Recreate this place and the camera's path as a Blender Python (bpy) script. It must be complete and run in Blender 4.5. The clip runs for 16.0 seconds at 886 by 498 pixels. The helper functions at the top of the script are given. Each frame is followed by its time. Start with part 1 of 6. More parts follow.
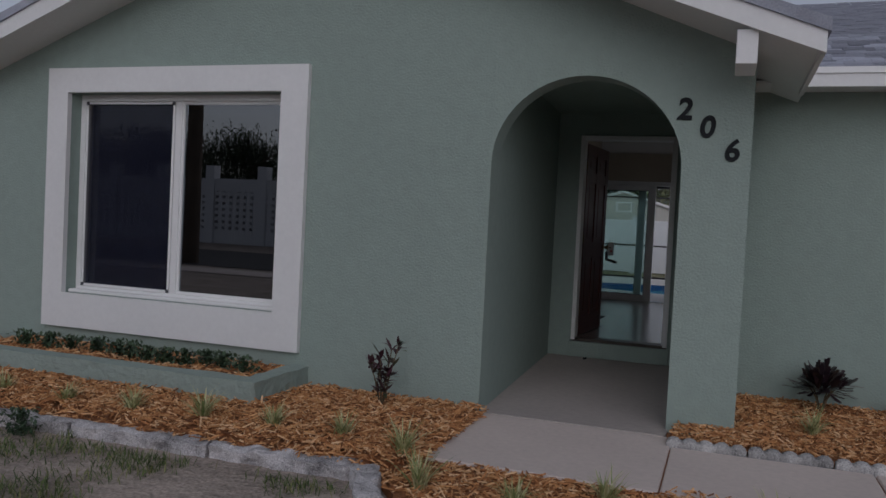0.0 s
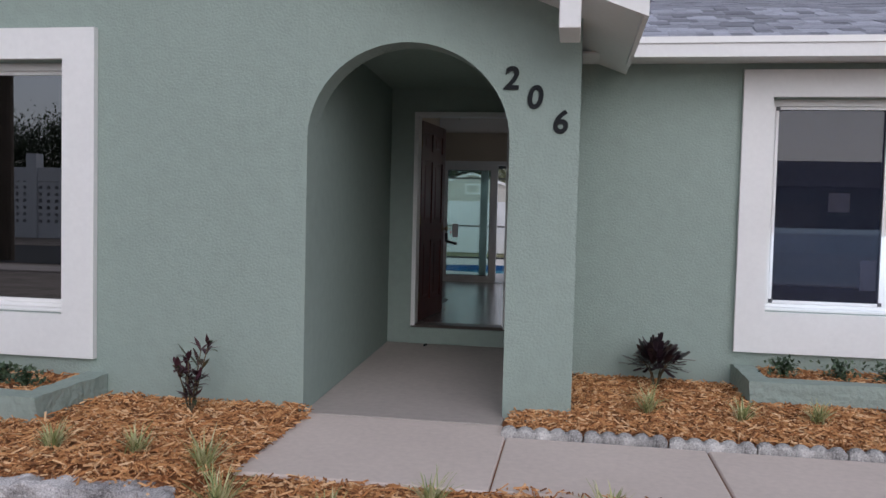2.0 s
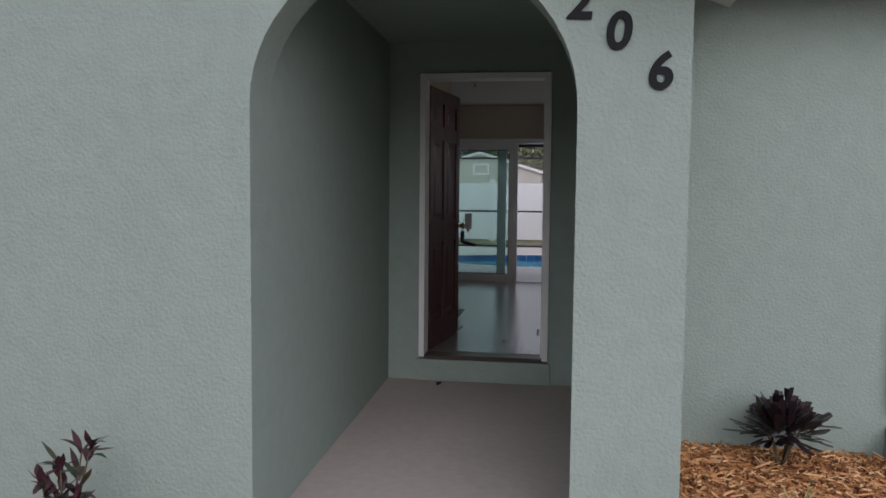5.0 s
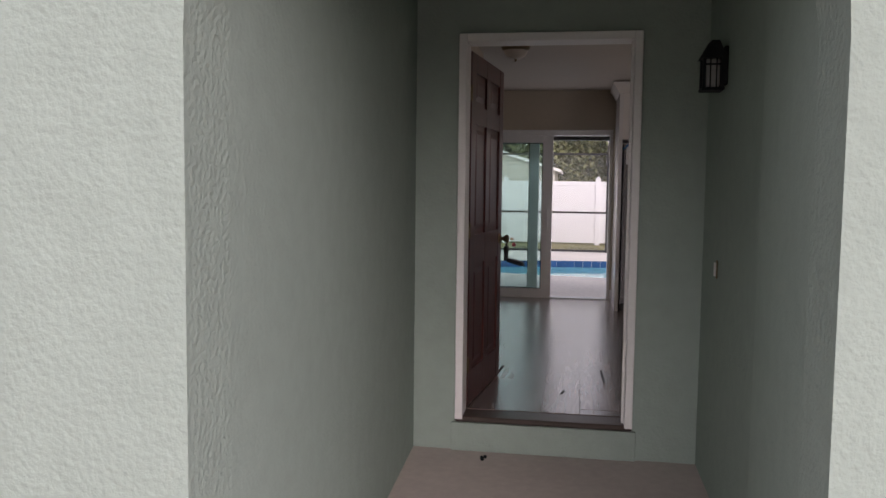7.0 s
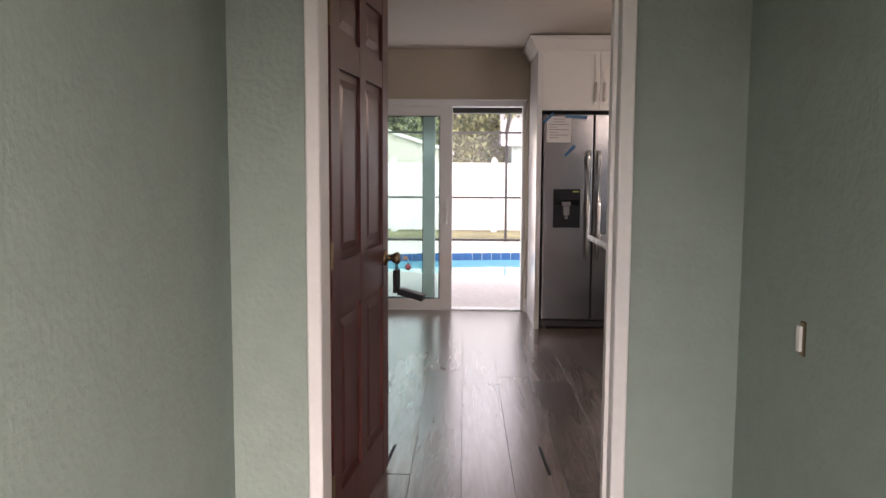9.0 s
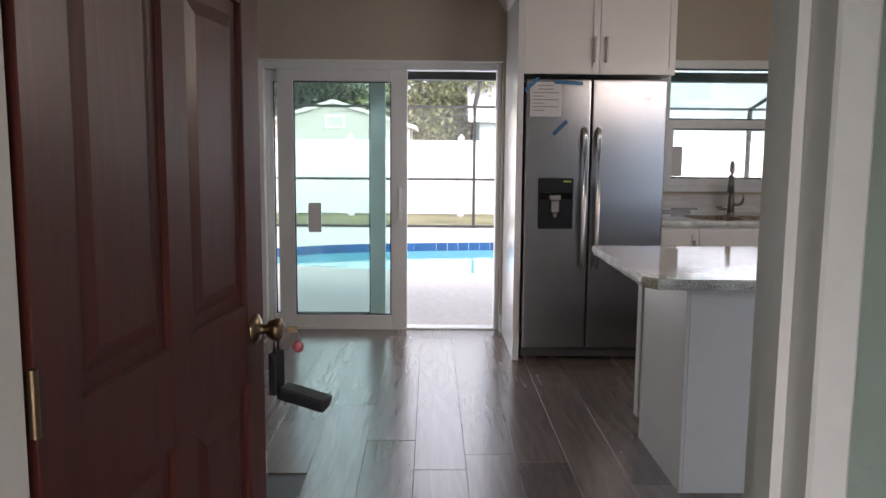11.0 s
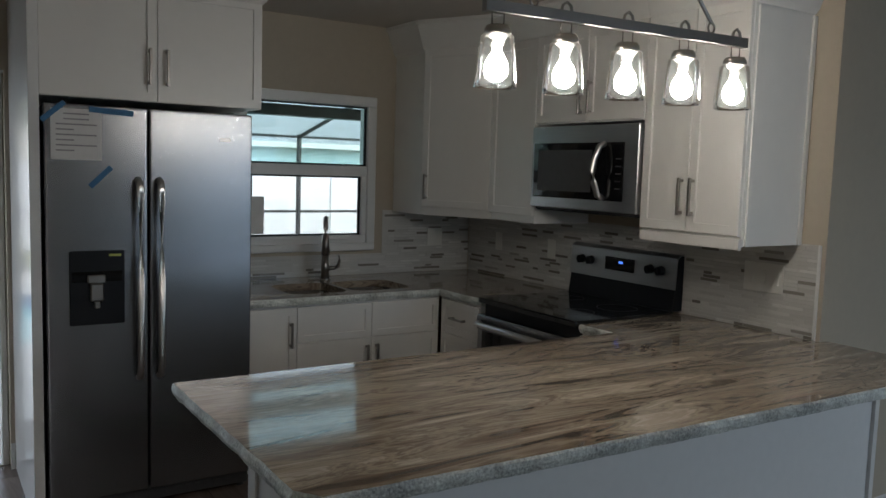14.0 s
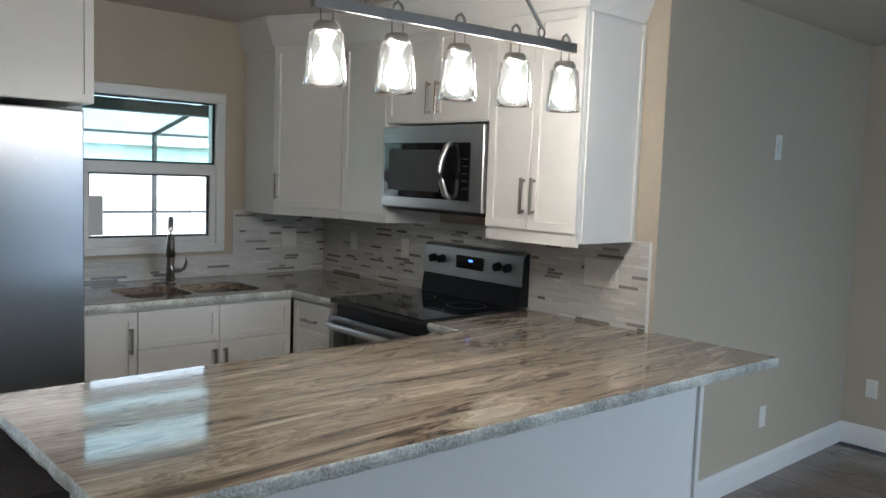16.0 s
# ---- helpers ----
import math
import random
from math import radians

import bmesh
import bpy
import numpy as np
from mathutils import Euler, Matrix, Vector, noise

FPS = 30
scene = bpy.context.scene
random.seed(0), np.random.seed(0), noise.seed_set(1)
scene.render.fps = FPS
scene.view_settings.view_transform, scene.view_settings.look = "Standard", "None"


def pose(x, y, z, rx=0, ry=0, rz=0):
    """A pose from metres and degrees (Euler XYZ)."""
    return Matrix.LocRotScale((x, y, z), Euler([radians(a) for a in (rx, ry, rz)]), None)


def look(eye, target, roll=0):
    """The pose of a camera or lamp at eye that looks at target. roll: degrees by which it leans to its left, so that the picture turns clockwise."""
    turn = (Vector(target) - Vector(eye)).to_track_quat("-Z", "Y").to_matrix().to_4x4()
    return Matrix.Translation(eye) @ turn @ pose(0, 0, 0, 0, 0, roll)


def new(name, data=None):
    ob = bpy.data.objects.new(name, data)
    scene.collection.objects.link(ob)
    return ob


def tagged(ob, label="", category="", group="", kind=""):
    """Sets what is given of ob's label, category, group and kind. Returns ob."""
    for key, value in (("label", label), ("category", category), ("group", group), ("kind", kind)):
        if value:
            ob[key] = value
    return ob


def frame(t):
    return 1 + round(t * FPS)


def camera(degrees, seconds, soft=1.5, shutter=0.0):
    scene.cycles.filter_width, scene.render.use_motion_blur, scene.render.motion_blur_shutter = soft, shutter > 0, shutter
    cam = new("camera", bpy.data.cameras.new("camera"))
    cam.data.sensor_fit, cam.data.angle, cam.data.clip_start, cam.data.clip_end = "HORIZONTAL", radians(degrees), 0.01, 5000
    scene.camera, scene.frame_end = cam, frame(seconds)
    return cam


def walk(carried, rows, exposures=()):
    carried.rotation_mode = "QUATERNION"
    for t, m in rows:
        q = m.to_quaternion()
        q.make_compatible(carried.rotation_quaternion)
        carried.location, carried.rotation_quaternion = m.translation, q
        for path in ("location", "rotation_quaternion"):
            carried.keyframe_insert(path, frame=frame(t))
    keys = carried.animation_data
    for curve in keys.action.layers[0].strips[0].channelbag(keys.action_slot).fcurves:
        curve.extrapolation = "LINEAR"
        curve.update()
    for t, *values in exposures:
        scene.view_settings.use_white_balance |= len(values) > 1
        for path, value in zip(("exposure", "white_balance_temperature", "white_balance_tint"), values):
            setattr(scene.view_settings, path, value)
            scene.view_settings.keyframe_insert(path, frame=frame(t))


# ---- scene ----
cam = camera(57.5, 16.0)
PATH = [
    (0, (0.31, -0.563, 1.498), (-0.349, 1.324, 1.429), 2.9),
    (0.5, (0.324, -0.519, 1.488), (-0.169, 1.418, 1.42), 2.8),
    (1, (0.393, -0.415, 1.472), (0.062, 1.556, 1.394), 2.1),
    (1.5, (0.455, -0.248, 1.491), (0.145, 1.726, 1.405), 1.5),
    (2, (0.416, -0.036, 1.476), (0.1, 1.937, 1.384), 1.4),
    (2.5, (0.313, 0.242, 1.498), (-0.006, 2.214, 1.397), 1.0),
    (3, (0.273, 0.541, 1.493), (-0.045, 2.513, 1.385), 0.9),
    (3.5, (0.247, 0.867, 1.512), (-0.069, 2.839, 1.403), 0.8),
    (4, (0.157, 1.198, 1.517), (-0.154, 3.17, 1.402), 0.5),
    (4.2, (0.146, 1.338, 1.537), (-0.173, 3.308, 1.413), 0.5),
    (6.3, (-0.362, 3.02, 1.634), (-0.694, 4.986, 1.484), 0.6),
    (6.5, (-0.396, 3.178, 1.645), (-0.738, 5.142, 1.495), 0.6),
    (7, (-0.540, 3.556, 1.631), (-0.864, 5.524, 1.479), 0.7),
    (7.5, (-0.614, 3.985, 1.642), (-0.885, 5.961, 1.492), 0.8),
    (8, (-0.696, 4.502, 1.675), (-0.844, 6.490, 1.517), 0.5),
    (8.5, (-0.695, 5.069, 1.646), (-0.806, 7.059, 1.475), 0.4),
    (9, (-0.718, 5.595, 1.670), (-0.769, 7.584, 1.474), 0.3),
    (11.3, (-0.651, 7.497, 1.709), (-0.584, 9.478, 1.448), 0.6),
    (11.5, (-0.678, 7.663, 1.709), (-0.574, 9.643, 1.444), 0.8),
    (12, (-0.675, 8.034, 1.752), (-0.474, 10.007, 1.495), 1.1),
    (12.5, (-0.596, 8.354, 1.822), (-0.271, 10.313, 1.589), 1.5),
    (13, (-0.543, 8.548, 1.879), (-0.054, 10.477, 1.678), 1.3),
    (13.5, (-0.517, 8.649, 1.898), (0.31, 10.46, 1.705), 1.8),
    (14, (-0.501, 8.688, 1.903), (0.587, 10.355, 1.71), 1.8),
    (14.5, (-0.493, 8.691, 1.906), (0.704, 10.282, 1.719), 2.0),
    (15, (-0.457, 8.672, 1.912), (0.792, 10.224, 1.735), 2.2),
    (15.5, (-0.421, 8.653, 1.908), (0.863, 10.176, 1.729), 2.2),
    (16, (-0.409, 8.631, 1.903), (0.93, 10.106, 1.721), 2.1),
]
EXPOSURES = [(0, -1.33, 6050, 17), (0.5, -1.08, 6050, 17), (1.0, -0.72, 6080, 17), (1.5, -0.36, 6120, 17), (4.2, -0.17, 6150, 18), (6.3, 0.2, 6700, 24), (7, 0.7, 6900, 27), (8, 1.35, 7200, 29), (8.5, 1.6, 7200, 28), (9, 2.1, 7300, 28), (11.3, 2.02, 6600, 20), (12.5, 1.98, 6400, 16), (13, 1.62, 6250, 12), (13.5, 1.15, 6150, 10), (14, 1.15, 6150, 9), (14.5, 2.05, 6100, 9), (16, 2.35, 5950, 9)]
walk(cam, [(t, look(eye, target, roll)) for t, eye, target, roll in PATH], EXPOSURES)

# ---- world, sun, exposure ----
world = bpy.data.worlds.new("world")
scene.world = world
world.use_nodes = True
wn = world.node_tree
sky = wn.nodes.new("ShaderNodeTexSky")
sky.sky_type, sky.sun_disc = "NISHITA", False
sky.sun_elevation, sky.sun_rotation = radians(30), radians(162)
sky.air_density, sky.dust_density, sky.ozone_density = 1.0, 1.5, 2.0
wn.nodes["Background"].inputs["Strength"].default_value = 0.15
cloud = wn.nodes.new("ShaderNodeHueSaturation")
cloud.inputs["Saturation"].default_value = 0.35
wn.links.new(sky.outputs[0], cloud.inputs["Color"])
wn.links.new(cloud.outputs[0], wn.nodes["Background"].inputs[0])
sun = new("sun", bpy.data.lights.new("sun", "SUN"))
sun.data.energy, sun.data.angle, sun.data.color = 1.15, radians(70), (1, 0.985, 0.96)
sun.matrix_world = look((3.35, -10.3, 6.25), (0, 0, 0))


def area(name, at, target, w, h, power, color):
    ob = new(name, bpy.data.lights.new(name, "AREA"))
    ob.data.shape, ob.data.size, ob.data.size_y, ob.data.energy, ob.data.color = "RECTANGLE", w, h, power, color
    ob.matrix_world = look(at, target)
    return ob


# daylight of the sky in the openings
area("sky_light_slider", (-1.03, 13.42, 1.35), (-1.03, 12.0, 1.1), 1.6, 1.8, 3, (0.9, 0.97, 1))
area("sky_light_front", (2.9, 6.95, 1.6), (2.9, 9, 0.2), 1.8, 1.6, 9, (0.64, 0.83, 1))

# ---- materials ----


def material(name, color, rough=0.6, metal=0.0, var=0.08, scale=6.0, bump=0.0, bump_scale=120.0, dist=0.002, tint=None, spec=0.5, detail=6.0):
    """Principled paint or mineral with two-scale colour variation and a fine relief."""
    m = bpy.data.materials.new(name)
    m.use_nodes = True
    nt = m.node_tree
    b = nt.nodes["Principled BSDF"]
    b.inputs["Roughness"].default_value, b.inputs["Metallic"].default_value = rough, metal
    b.inputs["Specular IOR Level"].default_value = spec
    tc = nt.nodes.new("ShaderNodeTexCoord")
    n1, n2 = nt.nodes.new("ShaderNodeTexNoise"), nt.nodes.new("ShaderNodeTexNoise")
    n1.inputs["Scale"].default_value, n2.inputs["Scale"].default_value = scale * 0.25, scale * 5
    n1.inputs["Detail"].default_value, n2.inputs["Detail"].default_value = detail, 3
    nt.links.new(tc.outputs["Object"], n1.inputs["Vector"])
    nt.links.new(tc.outputs["Object"], n2.inputs["Vector"])
    mx = nt.nodes.new("ShaderNodeMath")
    mx.operation = "ADD"
    nt.links.new(n1.outputs[0], mx.inputs[0])
    nt.links.new(n2.outputs[0], mx.inputs[1])
    ramp = nt.nodes.new("ShaderNodeValToRGB")
    c2 = tint or color
    lo = [c * (1 - var) for c in color]
    hi = [min(1, c * (1 + var)) for c in c2]
    ramp.color_ramp.elements[0].position, ramp.color_ramp.elements[1].position = 0.35, 0.65
    ramp.color_ramp.elements[0].color, ramp.color_ramp.elements[1].color = (*lo, 1), (*hi, 1)
    half = nt.nodes.new("ShaderNodeMath")
    half.operation = "MULTIPLY"
    half.inputs[1].default_value = 0.5
    nt.links.new(mx.outputs[0], half.inputs[0])
    nt.links.new(half.outputs[0], ramp.inputs[0])
    nt.links.new(ramp.outputs[0], b.inputs["Base Color"])
    if bump:
        n3 = nt.nodes.new("ShaderNodeTexNoise")
        n3.inputs["Scale"].default_value, n3.inputs["Detail"].default_value = bump_scale, 4
        nt.links.new(tc.outputs["Object"], n3.inputs["Vector"])
        bp = nt.nodes.new("ShaderNodeBump")
        bp.inputs["Strength"].default_value, bp.inputs["Distance"].default_value = bump, dist
        nt.links.new(n3.outputs[0], bp.inputs["Height"])
        nt.links.new(bp.outputs[0], b.inputs["Normal"])
    return m


def by_object(m, amount):
    """Lets the colour's value differ from piece to piece."""
    nt = m.node_tree
    b = nt.nodes["Principled BSDF"]
    src = b.inputs["Base Color"].links[0].from_socket
    info, hsv, mr = nt.nodes.new("ShaderNodeObjectInfo"), nt.nodes.new("ShaderNodeHueSaturation"), nt.nodes.new("ShaderNodeMapRange")
    mr.inputs["To Min"].default_value, mr.inputs["To Max"].default_value = 1 - amount, 1 + amount
    nt.links.new(info.outputs["Random"], mr.inputs[0])
    nt.links.new(mr.outputs[0], hsv.inputs["Value"])
    nt.links.new(src, hsv.inputs["Color"])
    nt.links.new(hsv.outputs[0], b.inputs["Base Color"])
    return m


def by_island(m, stops, rough=None):
    """Colours each loose piece of a joined mesh from a ramp."""
    nt = m.node_tree
    b = nt.nodes["Principled BSDF"]
    geo, ramp = nt.nodes.new("ShaderNodeNewGeometry"), nt.nodes.new("ShaderNodeValToRGB")
    el = ramp.color_ramp.elements
    while len(el) < len(stops):
        el.new(0.5)
    for e, (p, c) in zip(el, stops):
        e.position, e.color = p, (*c, 1)
    nt.links.new(geo.outputs["Random Per Island"], ramp.inputs[0])
    nt.links.new(ramp.outputs[0], b.inputs["Base Color"])
    return m


def streaked(name, stops, rough, stretch, scale, bump=0.0, distort=1.5, metal=0.0, coat=0.0, fine=0.0):
    """A ramp over a stretched, warped noise: wood grain, veined stone, brushed steel."""
    m = bpy.data.materials.new(name)
    m.use_nodes = True
    nt = m.node_tree
    b = nt.nodes["Principled BSDF"]
    b.inputs["Roughness"].default_value, b.inputs["Metallic"].default_value = rough, metal
    b.inputs["Coat Weight"].default_value, b.inputs["Coat Roughness"].default_value = coat, 0.03
    tc, mp, n = nt.nodes.new("ShaderNodeTexCoord"), nt.nodes.new("ShaderNodeMapping"), nt.nodes.new("ShaderNodeTexNoise")
    mp.inputs["Scale"].default_value = stretch
    n.inputs["Scale"].default_value, n.inputs["Detail"].default_value, n.inputs["Distortion"].default_value = scale, 9, distort
    n.inputs["Roughness"].default_value = 0.6 + fine
    nt.links.new(tc.outputs["Object"], mp.inputs[0])
    nt.links.new(mp.outputs[0], n.inputs["Vector"])
    ramp = nt.nodes.new("ShaderNodeValToRGB")
    el = ramp.color_ramp.elements
    while len(el) < len(stops):
        el.new(0.5)
    for e, (p, c) in zip(el, stops):
        e.position, e.color = p, (*c, 1)
    nt.links.new(n.outputs[0], ramp.inputs[0])
    nt.links.new(ramp.outputs[0], b.inputs["Base Color"])
    if bump:
        bp = nt.nodes.new("ShaderNodeBump")
        bp.inputs["Strength"].default_value, bp.inputs["Distance"].default_value = bump, 0.002
        nt.links.new(n.outputs[0], bp.inputs["Height"])
        nt.links.new(bp.outputs[0], b.inputs["Normal"])
    return m


def glass(name, tint, ior=1.5, rough=0.0):
    """A thin pane: tinted see-through with mirror gloss."""
    m = bpy.data.materials.new(name)
    m.use_nodes = True
    nt = m.node_tree
    nt.nodes.remove(nt.nodes["Principled BSDF"])
    tr, gl, mix, fr = (nt.nodes.new("ShaderNode" + k) for k in ("BsdfTransparent", "BsdfGlossy", "MixShader", "Fresnel"))
    gl.inputs["Color"].default_value = (0.96, 0.98, 1, 1)
    tr.inputs[0].default_value, gl.inputs["Roughness"].default_value, fr.inputs[0].default_value = (*tint, 1), rough, ior
    nt.links.new(fr.outputs[0], mix.inputs[0])
    nt.links.new(tr.outputs[0], mix.inputs[1])
    nt.links.new(gl.outputs[0], mix.inputs[2])
    nt.links.new(mix.outputs[0], nt.nodes["Material Output"].inputs[0])
    return m


def glow(name, color, strength):
    m = bpy.data.materials.new(name)
    m.use_nodes = True
    b = m.node_tree.nodes["Principled BSDF"]
    b.inputs["Base Color"].default_value = (*color, 1)
    b.inputs["Emission Color"].default_value, b.inputs["Emission Strength"].default_value = (*color, 1), strength
    return m


STUCCO = material("sage_stucco", (0.3, 0.37, 0.33), 0.9, var=0.05, scale=2.5, bump=1.0, bump_scale=58, dist=0.0065, spec=0.2)
STUCCO_FINE = material("fine_sage_stucco", (0.3, 0.37, 0.33), 0.9, var=0.05, scale=2.5, bump=0.8, bump_scale=52, dist=0.0042, spec=0.2)
STUCCO_ROUGH = material("rough_sage_stucco", (0.31, 0.375, 0.335), 0.9, var=0.08, scale=3, bump=1.0, bump_scale=22, dist=0.02, spec=0.2)
TRIM_WHITE = material("white_trim_paint", (0.78, 0.78, 0.77), 0.55, var=0.03, bump=0.1, bump_scale=60)
VINYL = material("white_vinyl", (0.8, 0.8, 0.79), 0.35, var=0.02)
CABINET = material("white_cabinet_paint", (0.8, 0.785, 0.765), 0.32, var=0.015, scale=3)
PANEL_WHITE = material("white_panel", (0.8, 0.8, 0.8), 0.4, var=0.02)
WALL_PAINT = material("greige_wall_paint", (0.5, 0.437, 0.35), 0.75, var=0.03, bump=0.25, bump_scale=140, dist=0.001)
CEILING = material("ceiling_paint", (0.52, 0.47, 0.42), 0.8, var=0.03, bump=0.3, bump_scale=90)
BASE_WHITE = material("baseboard_paint", (0.8, 0.8, 0.8), 0.4, var=0.02)
CONCRETE = material("painted_concrete", (0.68, 0.585, 0.53), 0.8, var=0.07, scale=5, bump=0.35, bump_scale=150, dist=0.002)
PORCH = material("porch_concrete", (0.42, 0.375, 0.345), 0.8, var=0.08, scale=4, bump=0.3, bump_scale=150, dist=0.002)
DECK = material("pool_deck", (0.8, 0.76, 0.7), 0.85, var=0.1, scale=3, bump=0.4, bump_scale=60, dist=0.004)
SOIL = material("sandy_soil", (0.3, 0.245, 0.2), 0.95, var=0.3, scale=9, bump=0.9, bump_scale=14, dist=0.05, tint=(0.42, 0.35, 0.3))
MULCH_BED = material("mulch_bed", (0.3, 0.12, 0.045), 0.95, var=0.35, scale=30, bump=1.0, bump_scale=40, dist=0.03)
MULCH = by_island(material("mulch_chip", (0.4, 0.17, 0.06), 0.9, bump=0.4, bump_scale=200), [(0, (0.14, 0.055, 0.02)), (0.3, (0.42, 0.18, 0.065)), (0.7, (0.62, 0.32, 0.13)), (1, (0.8, 0.54, 0.31))])
LAWN = material("back_lawn", (0.17, 0.19, 0.06), 0.95, var=0.35, scale=4, bump=1, bump_scale=60, dist=0.03, tint=(0.3, 0.27, 0.11))
GRASS = by_island(material("grass_blade", (0.1, 0.14, 0.04), 0.7), [(0, (0.05, 0.08, 0.02)), (0.6, (0.12, 0.17, 0.05)), (1, (0.3, 0.27, 0.12))])
LIRIOPE = by_island(material("striped_leaf", (0.3, 0.33, 0.14), 0.6), [(0, (0.14, 0.2, 0.06)), (0.5, (0.42, 0.43, 0.18)), (1, (0.6, 0.55, 0.33))])
LEAF_GREEN = by_island(material("small_green_leaf", (0.05, 0.09, 0.04), 0.5), [(0, (0.02, 0.045, 0.02)), (0.6, (0.06, 0.1, 0.05)), (1, (0.1, 0.15, 0.09))])
LEAF_PURPLE = by_island(material("dark_purple_leaf", (0.03, 0.015, 0.02), 0.4), [(0, (0.012, 0.008, 0.012)), (0.7, (0.035, 0.018, 0.024)), (1, (0.07, 0.05, 0.04))])
LEAF_RED = by_island(material("maroon_green_leaf", (0.05, 0.02, 0.03), 0.4), [(0, (0.03, 0.01, 0.018)), (0.6, (0.07, 0.025, 0.035)), (1, (0.05, 0.09, 0.035))])
STEM = material("plant_stem", (0.12, 0.09, 0.05), 0.8)
EDGING = material("weathered_edging", (0.36, 0.35, 0.34), 0.95, var=0.6, scale=22, bump=1.0, bump_scale=60, dist=0.012)
by_object(EDGING, 0.18)
KERB = material("rough_concrete_kerb", (0.45, 0.43, 0.43), 0.95, var=0.65, scale=28, bump=1.0, bump_scale=40, dist=0.02)
SHINGLE = by_object(material("asphalt_shingle", (0.33, 0.345, 0.4), 0.95, var=0.25, scale=20, bump=0.6, bump_scale=300, dist=0.003), 0.42)
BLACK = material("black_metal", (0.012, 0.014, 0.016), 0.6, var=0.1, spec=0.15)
DARK_FRAME = material("bronze_screen_frame", (0.025, 0.025, 0.026), 0.5, var=0.1)
DOOR_WOOD = streaked("mahogany_door", [(0.3, (0.042, 0.009, 0.007)), (0.55, (0.075, 0.015, 0.011)), (0.75, (0.1, 0.024, 0.016))], 0.36, (6, 6, 0.5), 5, 0.15)
PLANK = by_object(streaked("dark_wood_plank", [(0.25, (0.085, 0.062, 0.053)), (0.5, (0.135, 0.103, 0.09)), (0.75, (0.19, 0.148, 0.13))], 0.25, (5, 0.4, 5), 4, 0.2, 1.2), 0.22)
PLANK.node_tree.nodes["Principled BSDF"].inputs["Specular IOR Level"].default_value = 0.95
GRANITE = streaked("veined_granite", [(0.33, (0.085, 0.063, 0.048)), (0.41, (0.2, 0.152, 0.115)), (0.46, (0.34, 0.28, 0.215)), (0.495, (0.17, 0.13, 0.1)), (0.54, (0.38, 0.32, 0.25)), (0.58, (0.25, 0.205, 0.16)), (0.62, (0.5, 0.44, 0.36)), (0.67, (0.33, 0.28, 0.22)), (0.75, (0.46, 0.4, 0.33))], 0.1, (0.6, 4.6, 4.6), 2.7, 0.0, 1.1, 0.0, 0.3)
GRANITE_EDGE = material("chiselled_granite_edge", (0.56, 0.58, 0.55), 0.35, var=0.6, scale=30, bump=1, bump_scale=35, dist=0.008)
_nt = PLANK.node_tree
_inf, _mul, _cmb = _nt.nodes.new("ShaderNodeObjectInfo"), _nt.nodes.new("ShaderNodeMath"), _nt.nodes.new("ShaderNodeCombineXYZ")
_mul.operation, _mul.inputs[1].default_value = "MULTIPLY", 40.0
_nt.links.new(_inf.outputs["Random"], _mul.inputs[0])
for _k in range(3):
    _nt.links.new(_mul.outputs[0], _cmb.inputs[_k])
_nt.links.new(_cmb.outputs[0], next(n for n in _nt.nodes if n.bl_idname == "ShaderNodeMapping").inputs["Location"])


def mesh_cloth(name, color, cover):
    """Woven screen too fine to see thread by thread: part thread, part gap."""
    m = bpy.data.materials.new(name)
    m.use_nodes = True
    nt = m.node_tree
    tr, mx = nt.nodes.new("ShaderNodeBsdfTransparent"), nt.nodes.new("ShaderNodeMixShader")
    mx.inputs[0].default_value = cover
    nt.nodes["Principled BSDF"].inputs["Base Color"].default_value = (*color, 1)
    nt.nodes["Principled BSDF"].inputs["Roughness"].default_value = 0.8
    nt.nodes["Principled BSDF"].inputs["Specular IOR Level"].default_value = 0.05
    nt.links.new(tr.outputs[0], mx.inputs[1])
    nt.links.new(nt.nodes["Principled BSDF"].outputs[0], mx.inputs[2])
    nt.links.new(mx.outputs[0], nt.nodes["Material Output"].inputs[0])
    return m


SCREEN = mesh_cloth("insect_screen", (0.3, 0.31, 0.32), 0.2)
ROOF_SCREEN = mesh_cloth("roof_insect_screen", (0.3, 0.31, 0.32), 0.08)
WINDOW_SCREEN = mesh_cloth("window_insect_screen", (0.018, 0.02, 0.036), 0.62)
STEEL = streaked("brushed_steel", [(0.3, (0.25, 0.25, 0.265)), (0.7, (0.33, 0.33, 0.345))], 0.27, (0.5, 0.5, 60), 8, 0.02, 0.2, 1.0)
NICKEL = material("brushed_nickel", (0.36, 0.34, 0.32), 0.3, 1.0, var=0.05)
HANDLE_STEEL = material("polished_handle_steel", (0.62, 0.61, 0.6), 0.28, 1.0, var=0.04)
STEEL_LIGHT = streaked("satin_steel", [(0.3, (0.46, 0.46, 0.47)), (0.7, (0.56, 0.56, 0.57))], 0.34, (0.5, 0.5, 60), 8, 0.02, 0.2, 1.0)
CHROME = material("steel_sink", (0.36, 0.35, 0.34), 0.24, 1.0, var=0.05)
BRASS = material("aged_brass", (0.24, 0.18, 0.11), 0.34, 1.0, var=0.15, scale=30)
PLASTIC_BLACK = material("black_plastic", (0.01, 0.011, 0.014), 0.38, var=0.1, spec=0.25)
GLOSS_BLACK = material("black_glass_top", (0.008, 0.008, 0.009), 0.06, var=0.1)
RUBBER = material("dark_grey_plastic", (0.06, 0.06, 0.065), 0.5, var=0.1)
